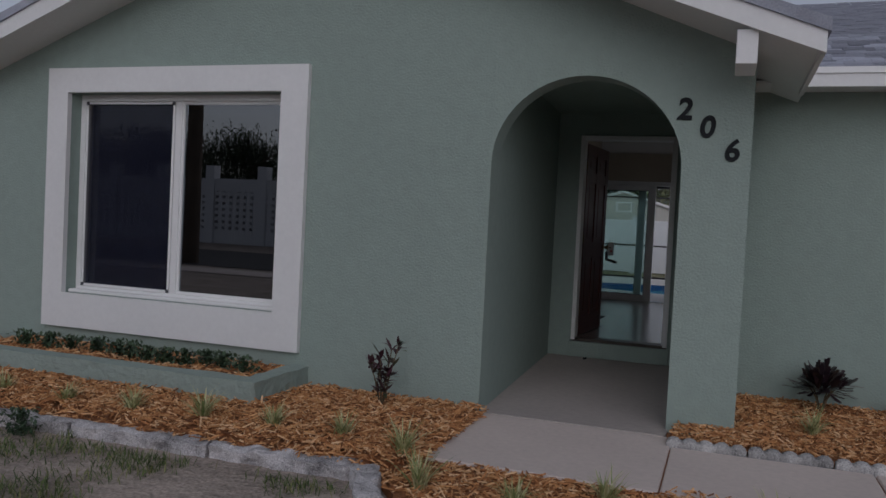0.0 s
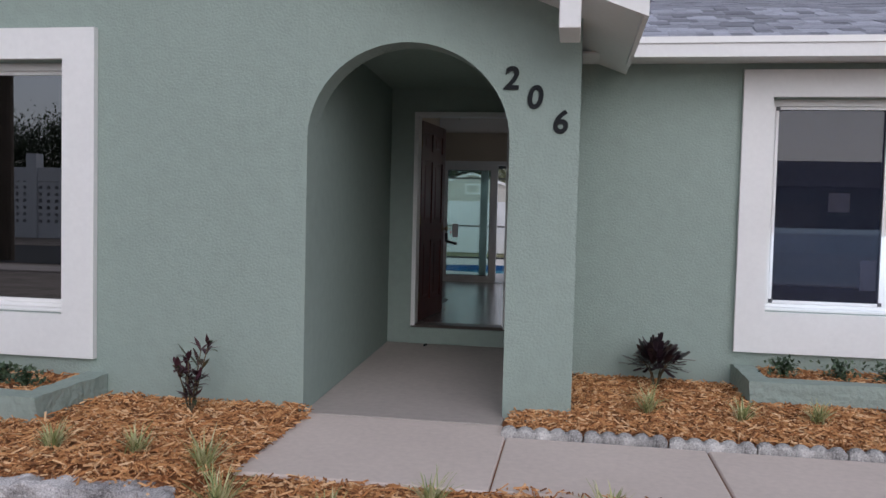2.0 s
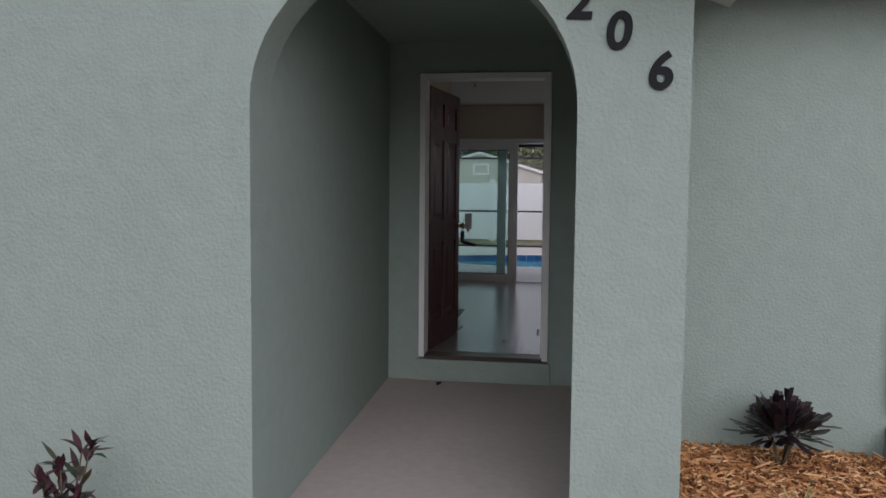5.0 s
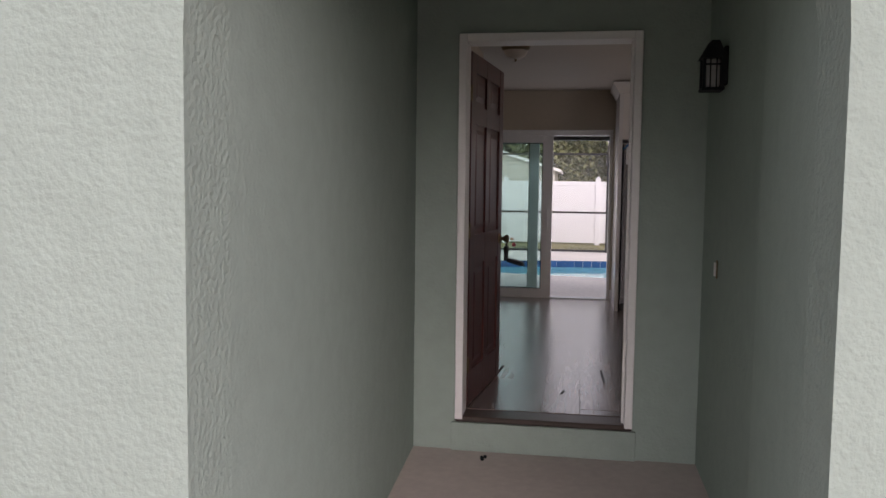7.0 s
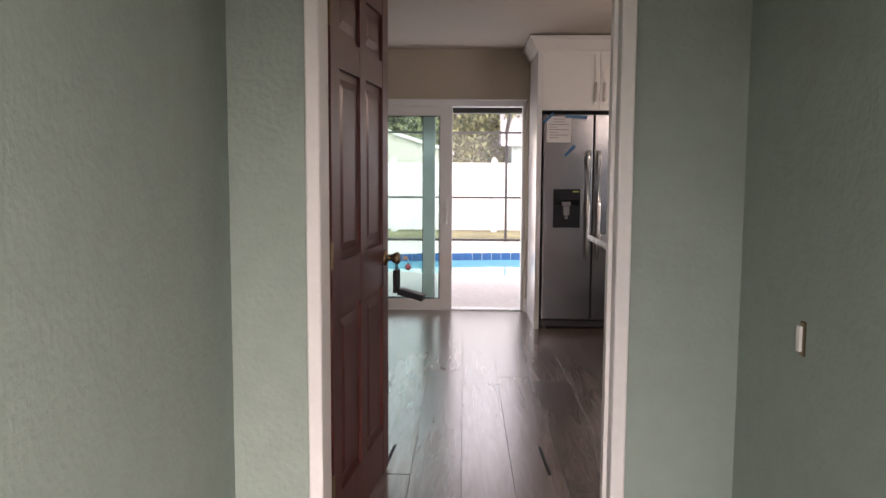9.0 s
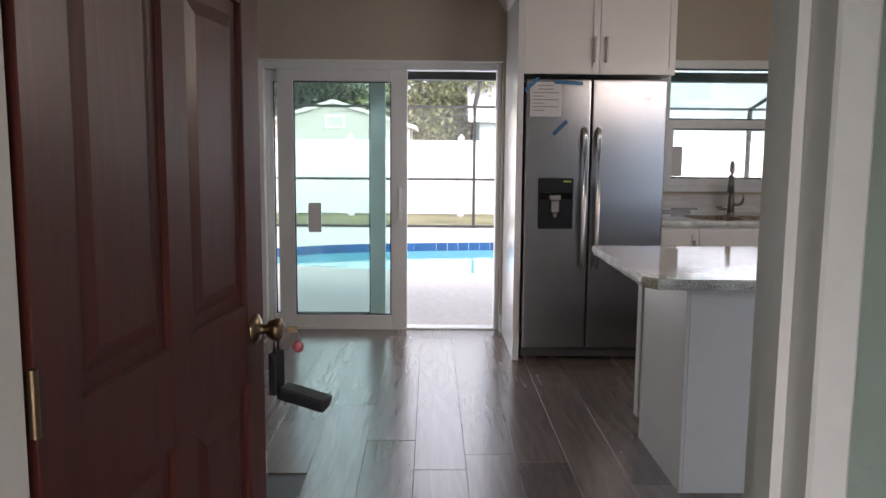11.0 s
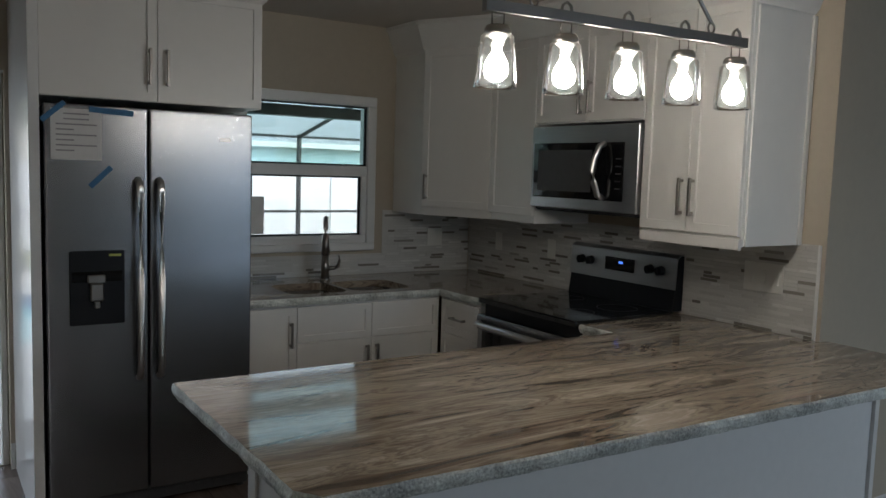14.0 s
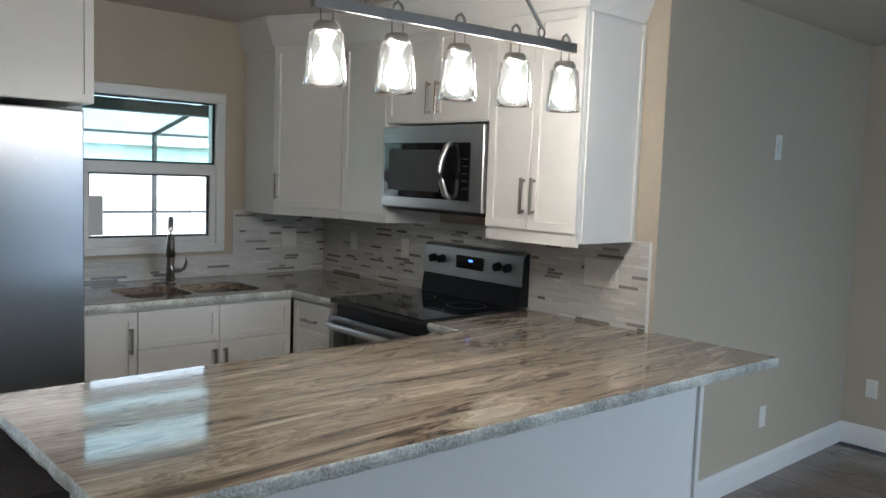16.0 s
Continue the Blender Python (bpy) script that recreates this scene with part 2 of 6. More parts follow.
PLATE = material("white_plate", (0.8, 0.79, 0.76), 0.35, var=0.02)
PAPER = material("paper", (0.75, 0.74, 0.74), 0.8, var=0.04)
STICKER = material("faded_sticker", (0.2, 0.2, 0.25), 0.6, var=0.1)
INK = material("grey_print", (0.35, 0.34, 0.36), 0.8)
TAPE = material("blue_tape", (0.05, 0.17, 0.34), 0.7, var=0.1)
TILE = by_island(material("mosaic_tile", (0.7, 0.68, 0.64), 0.12), [(0, (0.6, 0.59, 0.57)), (0.84, (0.72, 0.71, 0.69)), (0.86, (0.3, 0.28, 0.25)), (0.93, (0.22, 0.2, 0.18)), (0.95, (0.78, 0.77, 0.75))])
TILE.node_tree.nodes["Principled BSDF"].inputs["Roughness"].default_value = 0.15
GROUT = material("grout", (0.6, 0.59, 0.57), 0.9, var=0.05)
POOL_TILE = by_object(material("blue_pool_tile", (0.025, 0.085, 0.22), 0.15, var=0.15, scale=40), 0.1)
WATER = material("pool_water", (0.2, 0.62, 0.68), 0.04, var=0.06, scale=1.5, bump=0.06, bump_scale=3, dist=0.05)
FENCE_VINYL = material("white_vinyl_fence", (0.82, 0.83, 0.85), 0.4, var=0.02)
SIDING = material("beige_siding", (0.5, 0.48, 0.43), 0.7, var=0.06)
GREY_ROOF = material("far_shingle", (0.42, 0.42, 0.46), 0.9, var=0.15, scale=12)
BLUE_SIDING = material("pale_blue_siding", (0.42, 0.55, 0.6), 0.7, var=0.05)
BARK = material("bark", (0.11, 0.085, 0.065), 0.95, var=0.3, bump=1, bump_scale=20, dist=0.03)
# olive leaf colours raised, so backlight through the crowns is in them
CROWN = by_island(material("tree_leaf", (0.07, 0.1, 0.04), 0.7), [(0, (0.12, 0.13, 0.055)), (0.6, (0.19, 0.21, 0.09)), (1, (0.28, 0.3, 0.14))])
CROWN_DARK = by_island(material("dark_tree_leaf", (0.04, 0.06, 0.03), 0.7), [(0, (0.02, 0.035, 0.018)), (1, (0.07, 0.095, 0.045))])
ROAD = material("asphalt", (0.055, 0.055, 0.057), 0.9, var=0.2, bump=0.6, bump_scale=90)
BLOCK_WALL = material("white_block_wall", (0.77, 0.78, 0.8), 0.8, var=0.06)
GLASS_CLEAR = glass("clear_glass", (0.95, 0.98, 0.97))
GLASS_GREEN = glass("green_tinted_glass", (0.76, 0.88, 0.86))
GLASS_WINDOW = glass("front_window_glass", (0.3, 0.33, 0.36), 2.8)
GLASS_SHADE = glass("pendant_glass", (0.93, 0.95, 0.95), 1.22, 0.12)
_gt = GLASS_SHADE.node_tree
_base = next(n for n in _gt.nodes if n.bl_idname == "ShaderNodeMixShader")
_tl, _sc = _gt.nodes.new("ShaderNodeBsdfTranslucent"), _gt.nodes.new("ShaderNodeMixShader")
_tl.inputs[0].default_value, _sc.inputs[0].default_value = (0.9, 0.9, 0.88, 1), 0.006
_gt.links.new(_base.outputs[0], _sc.inputs[1])
_gt.links.new(_tl.outputs[0], _sc.inputs[2])
_gt.links.new(_sc.outputs[0], _gt.nodes["Material Output"].inputs[0])
BULB = glow("lit_bulb", (1.0, 0.91, 0.78), 26.0)
AMBER = glow("amber_globe", (1.0, 0.6, 0.12), 6.0)
LED = glow("blue_display", (0.1, 0.25, 1.0), 0.5)

# ---- helpers ----


def finish(name, bm, mat, smooth=False):
    me = bpy.data.meshes.new(name)
    bm.normal_update()
    bm.to_mesh(me)
    bm.free()
    me.materials.append(mat)
    if smooth:
        me.shade_smooth()
    return me


def part(name, bm, mat, parent, label="", smooth=False):
    ob = new(name, finish(name, bm, mat, smooth))
    ob.parent = parent
    return tagged(ob, label)


def solid(name, bm, mat, label="", category="", group="", kind="", smooth=False, m=None):
    ob = new(name, finish(name, bm, mat, smooth))
    if m:
        ob.matrix_world = m
    return tagged(ob, label, category, group, kind)


def thing(name, m, label, category, group="", kind=""):
    ob = new(name)
    ob.empty_display_size = 0.1
    ob.matrix_world = m
    return tagged(ob, label, category, group, kind)


def box(bm, x0, x1, y0, y1, z0, z1, bev=0.0, seg=1):
    r = bmesh.ops.create_cube(bm, size=1, matrix=Matrix.Translation(((x0 + x1) / 2, (y0 + y1) / 2, (z0 + z1) / 2)) @ Matrix.Diagonal((abs(x1 - x0), abs(y1 - y0), abs(z1 - z0), 1)))
    if bev:
        es = {e for v in r["verts"] for e in v.link_edges}
        bmesh.ops.bevel(bm, geom=list(es), offset=bev, segments=seg, affect="EDGES", profile=0.7)
    return bm


def bx(*a, **k):
    return box(bmesh.new(), *a, **k)


def prism(bm, pts, axis, a, b):
    """Extrudes a polygon: axis 'y' takes (x, z) points, 'z' (x, y), 'x' (y, z)."""
    def at(p, q):
        return {"y": (p[0], q, p[1]), "z": (p[0], p[1], q), "x": (q, p[0], p[1])}[axis]
    v0 = [bm.verts.new(at(p, a)) for p in pts]
    v1 = [bm.verts.new(at(p, b)) for p in pts]
    fs = [bm.faces.new(v0), bm.faces.new(v1[::-1])]
    n = len(pts)
    for i in range(n):
        fs.append(bm.faces.new((v0[i], v1[i], v1[(i + 1) % n], v0[(i + 1) % n])))
    bmesh.ops.recalc_face_normals(bm, faces=fs)
    return bm


def cyl(bm, p0, p1, r0, r1=None, n=14):
    p0, p1 = Vector(p0), Vector(p1)
    r1 = r0 if r1 is None else r1
    q = (p1 - p0).to_track_quat("Z", "Y").to_matrix().to_4x4()
    bmesh.ops.create_cone(bm, cap_ends=True, segments=n, radius1=r0, radius2=r1, depth=(p1 - p0).length, matrix=Matrix.Translation((p0 + p1) / 2) @ q)
    return bm


def tube(bm, pts, r, n=8):
    """A bent round bar through points."""
    pts = [Vector(p) for p in pts]
    rings = []
    for i, p in enumerate(pts):
        d = (pts[min(i + 1, len(pts) - 1)] - pts[max(i - 1, 0)]).normalized()
        q = d.to_track_quat("Z", "Y")
        rr = r[i] if isinstance(r, (list, tuple)) else r
        rings.append([bm.verts.new(p + q @ Vector((rr * math.cos(2 * math.pi * k / n), rr * math.sin(2 * math.pi * k / n), 0))) for k in range(n)])
    for a, b in zip(rings, rings[1:]):
        for k in range(n):
            bm.faces.new((a[k], a[(k + 1) % n], b[(k + 1) % n], b[k]))
    bm.faces.new(rings[0][::-1])
    bm.faces.new(rings[-1])
    return bm


def lathe(bm, prof, n=20, at=(0, 0, 0), m=None):
    """Turns (radius, height) points round the z axis."""
    m = m or Matrix.Translation(at)
    rings = [[bm.verts.new(m @ Vector((r * math.cos(2 * math.pi * k / n), r * math.sin(2 * math.pi * k / n), z))) for k in range(n)] for r, z in prof]
    for a, b in zip(rings, rings[1:]):
        for k in range(n):
            bm.faces.new((a[k], a[(k + 1) % n], b[(k + 1) % n], b[k]))
    return bm


def blade(verts, faces, base, yaw, lean, length, width, droop=0.6, steps=3, blunt=False):
    """One tapered, bent leaf appended to vertex and face lists."""
    d = Vector((math.cos(yaw), math.sin(yaw), 0))
    s = Vector((-d.y, d.x, 0))
    p, ang = Vector(base), lean
    k0 = len(verts)
    for i in range(steps + 1):
        f = i / steps
        w = width * (0.35 + 1.3 * f if f < 0.5 else 2 * (1 - f)) * 0.5 + 0.0008
        if blunt:
            w = width * (0.2 + 0.8 * f) * 0.5 if f < 0.99 else width * 0.28
        verts += [tuple(p - s * w), tuple(p + s * w)]
        p = p + (d * math.sin(ang) + Vector((0, 0, math.cos(ang)))) * (length / steps)
        ang += droop / steps
    for i in range(steps):
        a = k0 + 2 * i
        faces.append((a, a + 1, a + 3, a + 2))


def listed(name, verts, faces, mat, parent=None, label="", category="", group="", kind="", m=None):
    me = bpy.data.meshes.new(name)
    me.from_pydata(verts, [], faces)
    me.materials.append(mat)
    ob = new(name, me)
    if parent:
        ob.parent = parent
    if m:
        ob.matrix_world = m
    return tagged(ob, label, category, group, kind)


# ---- plan ----
FRONT, WING, BACK, KITCHEN = 5.10, 6.674, 8.10, 13.22
FLOOR, CEIL, SLAB, BED = 0.32, 2.78, 0.115, 0.15
PITCH, RIDGE_X, EAVE_X, EAVE_Z = 0.385, -2.7, 0.80, 2.615


def rake(x):
    """Underside of the gable roof."""
    return EAVE_Z + PITCH * ((EAVE_X - RIDGE_X) - abs(x - RIDGE_X))


def wall_cells(bm, cells, y0, y1):
    for pts in cells:
        prism(bm, pts, "y", y0, y1)
    return bm


# ---- ground ----
solid("ground", prism(bmesh.new(), [(-120, -120), (120, -120), (120, 160), (-120, 160)], "z", -0.3, 0.04), SOIL, "sandy bare soil with thin patchy grass", "ground", kind="structure")
bed = prism(bmesh.new(), [(-9, 3.52), (-1.45, 3.52), (-1.2, 3.2), (-1.1, 2.5), (6, 2.5), (6, 6.7), (-9, 5.2)], "z", 0.0, SLAB - 0.02)
solid("mulch_ground", bed, MULCH_BED, "mulch covered planting bed beside the walkway", "ground", kind="structure")
bm = prism(bmesh.new(), [(-9, 3.62), (-1.5, 3.62), (-1.35, 3.95), (-1.36, 5.1), (-9, 5.1)], "z", 0.05, BED - 0.01)
prism(bm, [(-9, 3.55), (-1.45, 3.55), (-1.29, 3.85), (-1.29, 5.096), (-9, 5.096)], "z", 0.046, SLAB + 0.006)
solid("mulch_ground.001", bm, MULCH_BED, "raised mulch bed along the green wall", "ground", kind="structure")
bm = prism(bmesh.new(), [(0.02, 4.92), (6, 4.92), (6, 6.67), (0.45, 6.67), (0.45, 5.1), (0.02, 5.1)], "z", 0.05, BED - 0.01)
solid("mulch_ground.002", bm, MULCH_BED, "raised mulch bed below the wing window", "ground", kind="structure")
walkway = thing("walkway", Matrix(), "smooth grey-beige painted concrete walkway slabs", "walkway", kind="structure")
for x0, x1, y0, y1, lab in ((-1.28, 0.045, 3.85, 5.09, ""), (0.055, 1.228, 3.87, 4.83, ""), (1.24, 2.45, 3.87, 4.83, ""), (2.462, 6.0, 3.87, 4.83, "")):
    part("slab", bx(x0, x1, y0, y1, 0.0, SLAB, 0.008), CONCRETE, walkway, lab)
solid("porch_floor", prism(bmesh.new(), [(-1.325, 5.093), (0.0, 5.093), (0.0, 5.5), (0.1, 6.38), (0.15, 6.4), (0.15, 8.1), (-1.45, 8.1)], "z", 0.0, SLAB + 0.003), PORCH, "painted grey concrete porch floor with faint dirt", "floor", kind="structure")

# ---- front walls ----
ARCH_L, ARCH_R, SPRING, RISE, SKEW = -1.33, -0.012, 1.94, 0.64, 0.145
bm = bmesh.new()
TH = 0.22
top = [(x, rake(x) + 0.03) for x in (-6.2, -5.2, RIDGE_X, -3.07, ARCH_L, ARCH_R, 0.44)]
arch = [(ARCH_L + (ARCH_R - ARCH_L) / 2 * (1 - math.cos(math.pi * i / 28)), SPRING + RISE * math.sin(math.pi * i / 28)) for i in range(29)]
cells = [
    [(-6.2, 0), (-5.2, 0), top[1], top[0]],
    [(-5.2, 0), (-3.07, 0), (-3.07, 0.70), (-5.2, 0.70)],
    [(-5.2, 2.46), (-3.07, 2.46), top[3], (-5.2, rake(-5.2) + 0.03)],
    [(-3.07, 0), (ARCH_L, 0), top[4], top[2], top[3]],
    arch + [top[5], top[4]],
    [(ARCH_R, 0), (0.44, 0), top[6], top[5]],
]
wall_cells(bm, cells, FRONT, FRONT + TH)
for v in bm.verts:
    v.co.y += SKEW * max(0.0, v.co.x - ARCH_L)
solid("wall_front", bm, STUCCO, "sage green textured stucco gable wall with an arched opening", "wall", kind="structure")
# porch side walls and back wall
bm = prism(bmesh.new(), [(-1.33, FRONT + TH), (-1.45, BACK + 0.003), (-1.65, BACK + 0.003), (-1.65, FRONT + TH)], "z", 0, 2.9)
solid("wall_porch_west", bm, STUCCO_FINE, "sage green stucco porch side wall", "wall", kind="structure")
bm = prism(bmesh.new(), [(0.062, 6.381), (0.142, 6.39), (0.142, BACK + 0.003), (0.44, BACK + 0.003), (0.44, 6.381)], "z", 0, 2.68)
solid("wall_porch_east", bm, STUCCO_FINE, "sage green stucco porch side wall beside the wing", "wall", kind="structure")
yj = FRONT + TH + SKEW * (ARCH_R - ARCH_L)
bm = prism(bmesh.new(), [(ARCH_R, yj), (0.06, 6.38), (0.44, 6.38), (0.44, yj + 0.066)], "z", 0, 2.68)
solid("wall_arch_pier", bm, STUCCO_FINE, "sage green rough stucco pier of the arch", "wall", kind="structure")
DX0, DX1, DZ1 = -1.205, -0.205, 2.485
bm = bmesh.new()
wall_cells(bm, [[(-1.65, 0), (DX0, 0), (DX0, 2.9), (-1.65, 2.9)], [(DX0, 0), (DX1, 0), (DX1, 0.285), (DX0, 0.285)], [(DX0, DZ1), (DX1, DZ1), (DX1, 2.9), (DX0, 2.9)], [(DX1, 0), (0.44, 0), (0.44, 2.9), (DX1, 2.9)]], BACK, BACK + 0.15)
solid("wall_entry", bm, STUCCO_FINE, "sage green stucco wall around the entry door", "wall", kind="structure")
solid("entry_step", bx(-1.225, -0.185, BACK - 0.03, BACK - 0.002, SLAB + 0.004, 0.284, bev=0.004), STUCCO, "sage green stucco riser below the entry door", "step", kind="structure")
solid("porch_ceiling", bx(-1.6, 0.3, FRONT + TH + 0.003, BACK - 0.003, 2.72, 2.78), material("porch_ceiling_paint", (0.3, 0.38, 0.33), 0.9, bump=0.3, bump_scale=60), "painted stucco porch ceiling", "ceiling", kind="structure")
# wing wall
bm = bmesh.new()
wx0, wx1 = 1.93, 4.05
wall_cells(bm, [[(0.44, 0), (wx0, 0), (wx0, 2.75), (0.44, 2.75)], [(wx0, 0), (wx1, 0), (wx1, 0.75), (wx0, 0.75)], [(wx0, 2.435), (wx1, 2.435), (wx1, 2.75), (wx0, 2.75)], [(wx1, 0), (8, 0), (8, 2.75), (wx1, 2.75)]], WING, WING + 0.22)
solid("wall_wing", bm, STUCCO, "sage green stucco wing wall under the eave", "wall", kind="structure")
solid("wall_west_end", bx(-6.4, -6.2, 5.1, 10.7, 0, 3.2), STUCCO, "plain stucco end wall", "wall", kind="structure")


def window_front(name, x0, x1, z0, z1, y, ox0, ox1, oz0, oz1, mull, lab):
    w = thing(name, Matrix.Translation((0, y, 0)), lab, "window", kind="structure")
    b = bmesh.new()
    for a in ((ox0, ox1, -0.05, -0.002, z1, oz1), (ox0, ox1, -0.05, -0.002, oz0, z0), (ox0, x0, -0.05, -0.002, z0, z1), (x1, ox1, -0.05, -0.002, z0, z1)):
        box(b, *a)
    part("surround", b, TRIM_WHITE, w, "wide white painted stucco surround")
    b = bmesh.new()
    f = 0.055
    for a in ((x0, x1, 0.11, 0.19, z1 - f, z1), (x0, x1, 0.11, 0.19, z0, z0 + f), (x0, x0 + f, 0.11, 0.19, z0 + f, z1 - f), (x1 - f, x1, 0.11, 0.19, z0 + f, z1 - f)):
        box(b, *a, bev=0.004)
    part("window_frame", b, VINYL, w, "white vinyl frame")
    part("mullion", bx(mull - 0.03, mull + 0.03, 0.12, 0.18, z0 + f, z1 - f, bev=0.004), VINYL, w)
    part("window_sill", bx(x0 + 0.004, x1 - 0.004, 0.02, 0.11, z0 + 0.002, z0 + 0.03, bev=0.006), VINYL, w)
    b = bmesh.new()
    for xa, xb in ((x0 + f, mull - 0.03), (mull + 0.03, x1 - f)):
        for a in ((xa, xb, 0.135, 0.165, z1 - f - 0.025, z1 - f), (xa, xb, 0.135, 0.165, z0 + f, z0 + f + 0.025), (xa, xa + 0.022, 0.135, 0.165, z0 + f + 0.025, z1 - f - 0.025), (xb - 0.022, xb, 0.135, 0.165, z0 + f + 0.025, z1 - f - 0.025)):
            box(b, *a)
    part("sash", b, VINYL, w)
    for xa, xb in ((x0 + f, mull - 0.03), (mull + 0.03, x1 - f)):
        p = part("pane", bx(xa, xb, 0.148, 0.152, z0 + f, z1 - f), GLASS_WINDOW, w, "dark reflecting glass")
        p.visible_shadow = False
    # half screen in its own slim frame before the first pane
    xa, xb, za, zb = x0 + f + 0.004, mull - 0.032, z0 + f + 0.004, z1 - f - 0.004
    b = bmesh.new()
    for a in ((xa, xb, zb - 0.022, zb), (xa, xb, za, za + 0.022), (xa, xa + 0.022, za + 0.022, zb - 0.022), (xb - 0.022, xb, za + 0.022, zb - 0.022)):
        box(b, a[0], a[1], 0.114, 0.126, a[2], a[3])
    sc = part("insect_screen", b, VINYL, w, "slim white screen frame")
    b = bmesh.new()
    b.faces.new([b.verts.new(p) for p in ((xa + 0.022, 0.12, za + 0.022), (xb - 0.022, 0.12, za + 0.022), (xb - 0.022, 0.12, zb - 0.022), (xa + 0.022, 0.12, zb - 0.022))])
    part("mesh", b, WINDOW_SCREEN, sc, "dark woven insect mesh")
    for cx in (xa, xb - 0.03):
        for cz in (za, zb - 0.03):
            part("corner_clip", bx(cx, cx + 0.03, 0.11, 0.1135, cz, cz + 0.03), RUBBER, sc, "grey plastic corner")
    return w


window_front("window_1", -5.2, -3.07, 0.70, 2.46, FRONT, -5.42, -2.83, 0.40, 2.67, -4.16, "white sliding window with broad white surround in green stucco")
w2 = window_front("window_2", wx0, wx1, 0.75, 2.435, WING, 1.705, 4.28, 0.424, 2.645, 2.87, "white wing window with broad surround and stickers on glass")
for i, (x, z, w, h) in enumerate(((2.42, 1.55, 0.16, 0.15), (2.68, 0.93, 0.12, 0.24))):
    solid("sticker", bx(x, x + w, WING + 0.144, WING + 0.1455, z, z + h), STICKER, "small paper label stuck on window glass", "sticker", "stickers on the wing window")

# ---- planters ----


def planter(name, x0, x1, y0, y1, ztop, lab):
    p = thing(name, Matrix(), lab, "planter")
    b = bmesh.new()
    w = 0.16
    for a in ((x0, x1, y0, y0 + w), (x0, x0 + w, y0 + w, y1), (x1 - w, x1, y0 + w, y1)):
        box(b, *a, BED - 0.1, ztop)
    bmesh.ops.subdivide_edges(b, edges=b.edges[:], cuts=12, use_grid_fill=True)
    for v in b.verts:
        n = noise.noise_vector(v.co * 7) * 0.012
        v.co += Vector((n.x, n.y, n.z if v.co.z > BED else 0))
    part("planter_wall", b, STUCCO_ROUGH, p)
    part("soil", bx(x0 + w - 0.01, x1 - w + 0.01, y0 + w - 0.01, y1 + 0.0, BED - 0.08, ztop - 0.03), MULCH_BED, p, "brown mulch filling")
    return p


planter("planter", -5.75, -2.74, 4.33, 5.098, 0.30, "low sage green stucco planter with rough sides under window")
planter("planter", 1.70, 4.3, 5.98, 6.672, 0.32, "low sage green stucco planter under the wing window")

# ---- roofs ----
roof = thing("gable_roof", Matrix(), "grey shingled gable roof with white rake boards", "roof", kind="structure")
xl = 2 * RIDGE_X - EAVE_X
y0 = FRONT - 0.45
for s in (0, 1):
    xa = EAVE_X if s == 0 else xl
    za, zr = rake(EAVE_X), rake(RIDGE_X)
    b = prism(bmesh.new(), [(xa, za), (RIDGE_X, zr), (RIDGE_X, zr + 0.02), (xa, za + 0.02)], "y", y0 + 0.04, 9.0)
    part("soffit", b, TRIM_WHITE, roof, "white painted soffit boards")
    b = prism(bmesh.new(), [(xa, za - 0.02), (RIDGE_X, zr - 0.02), (RIDGE_X, zr + 0.15), (xa, za + 0.15)], "y", y0, y0 + 0.035)
    part("rake_board", b, TRIM_WHITE, roof, "white rake board")
    b = prism(bmesh.new(), [(xa + (0.02 if s == 0 else -0.02), za + 0.1), (RIDGE_X, zr + 0.152), (RIDGE_X, zr + 0.18), (xa + (0.02 if s == 0 else -0.02), za + 0.18)], "y", y0 - 0.02, 9.0)
    part("roof_deck", b, SHINGLE, roof)
part("fascia", bx(EAVE_X - 0.03, EAVE_X, y0 + 0.036, 6.2, EAVE_Z - 0.02, EAVE_Z + 0.115), TRIM_WHITE, roof, "white eave fascia board")
part("lookout", bx(0.30, 0.425, y0 + 0.037, FRONT - 0.003, 2.545, rake(0.43) - 0.003, bev=0.005), TRIM_WHITE, roof, "white painted beam end")
main = thing("main_roof", Matrix(), "grey asphalt shingle roof over the house", "roof", kind="structure")
MP = 0.385
b = prism(bmesh.new(), [(6.25, 2.80), (10.2, 2.80 + MP * 3.95), (14.2, 2.80), (14.2, 2.74), (10.2, 2.74 + MP * 3.95), (6.25, 2.76)], "x", 0.62, 9.0)
part("roof_deck", b, SHINGLE, main)
b = prism(bmesh.new(), [(8.25, 2.80 + MP * 2.0 + 0.02), (10.2, 2.80 + MP * 3.95), (14.2, 2.80), (14.2, 2.74), (10.2, 2.74 + MP * 3.95), (8.25, 2.76)], "x", -9.0, 0.62)
part("roof_deck", b, SHINGLE, main)
part("fascia", bx(0.69, 9, 6.2, 6.235, 2.665, 2.805), TRIM_WHITE, main, "white eave fascia board")
part("drip_edge", bx(0.69, 9, 6.185, 6.199, 2.765, 2.812), VINYL, main, "white metal drip edge")
part("soffit", bx(0.45, 9, 6.236, WING - 0.002, 2.70, 2.72), TRIM_WHITE, main, "shaded white soffit")

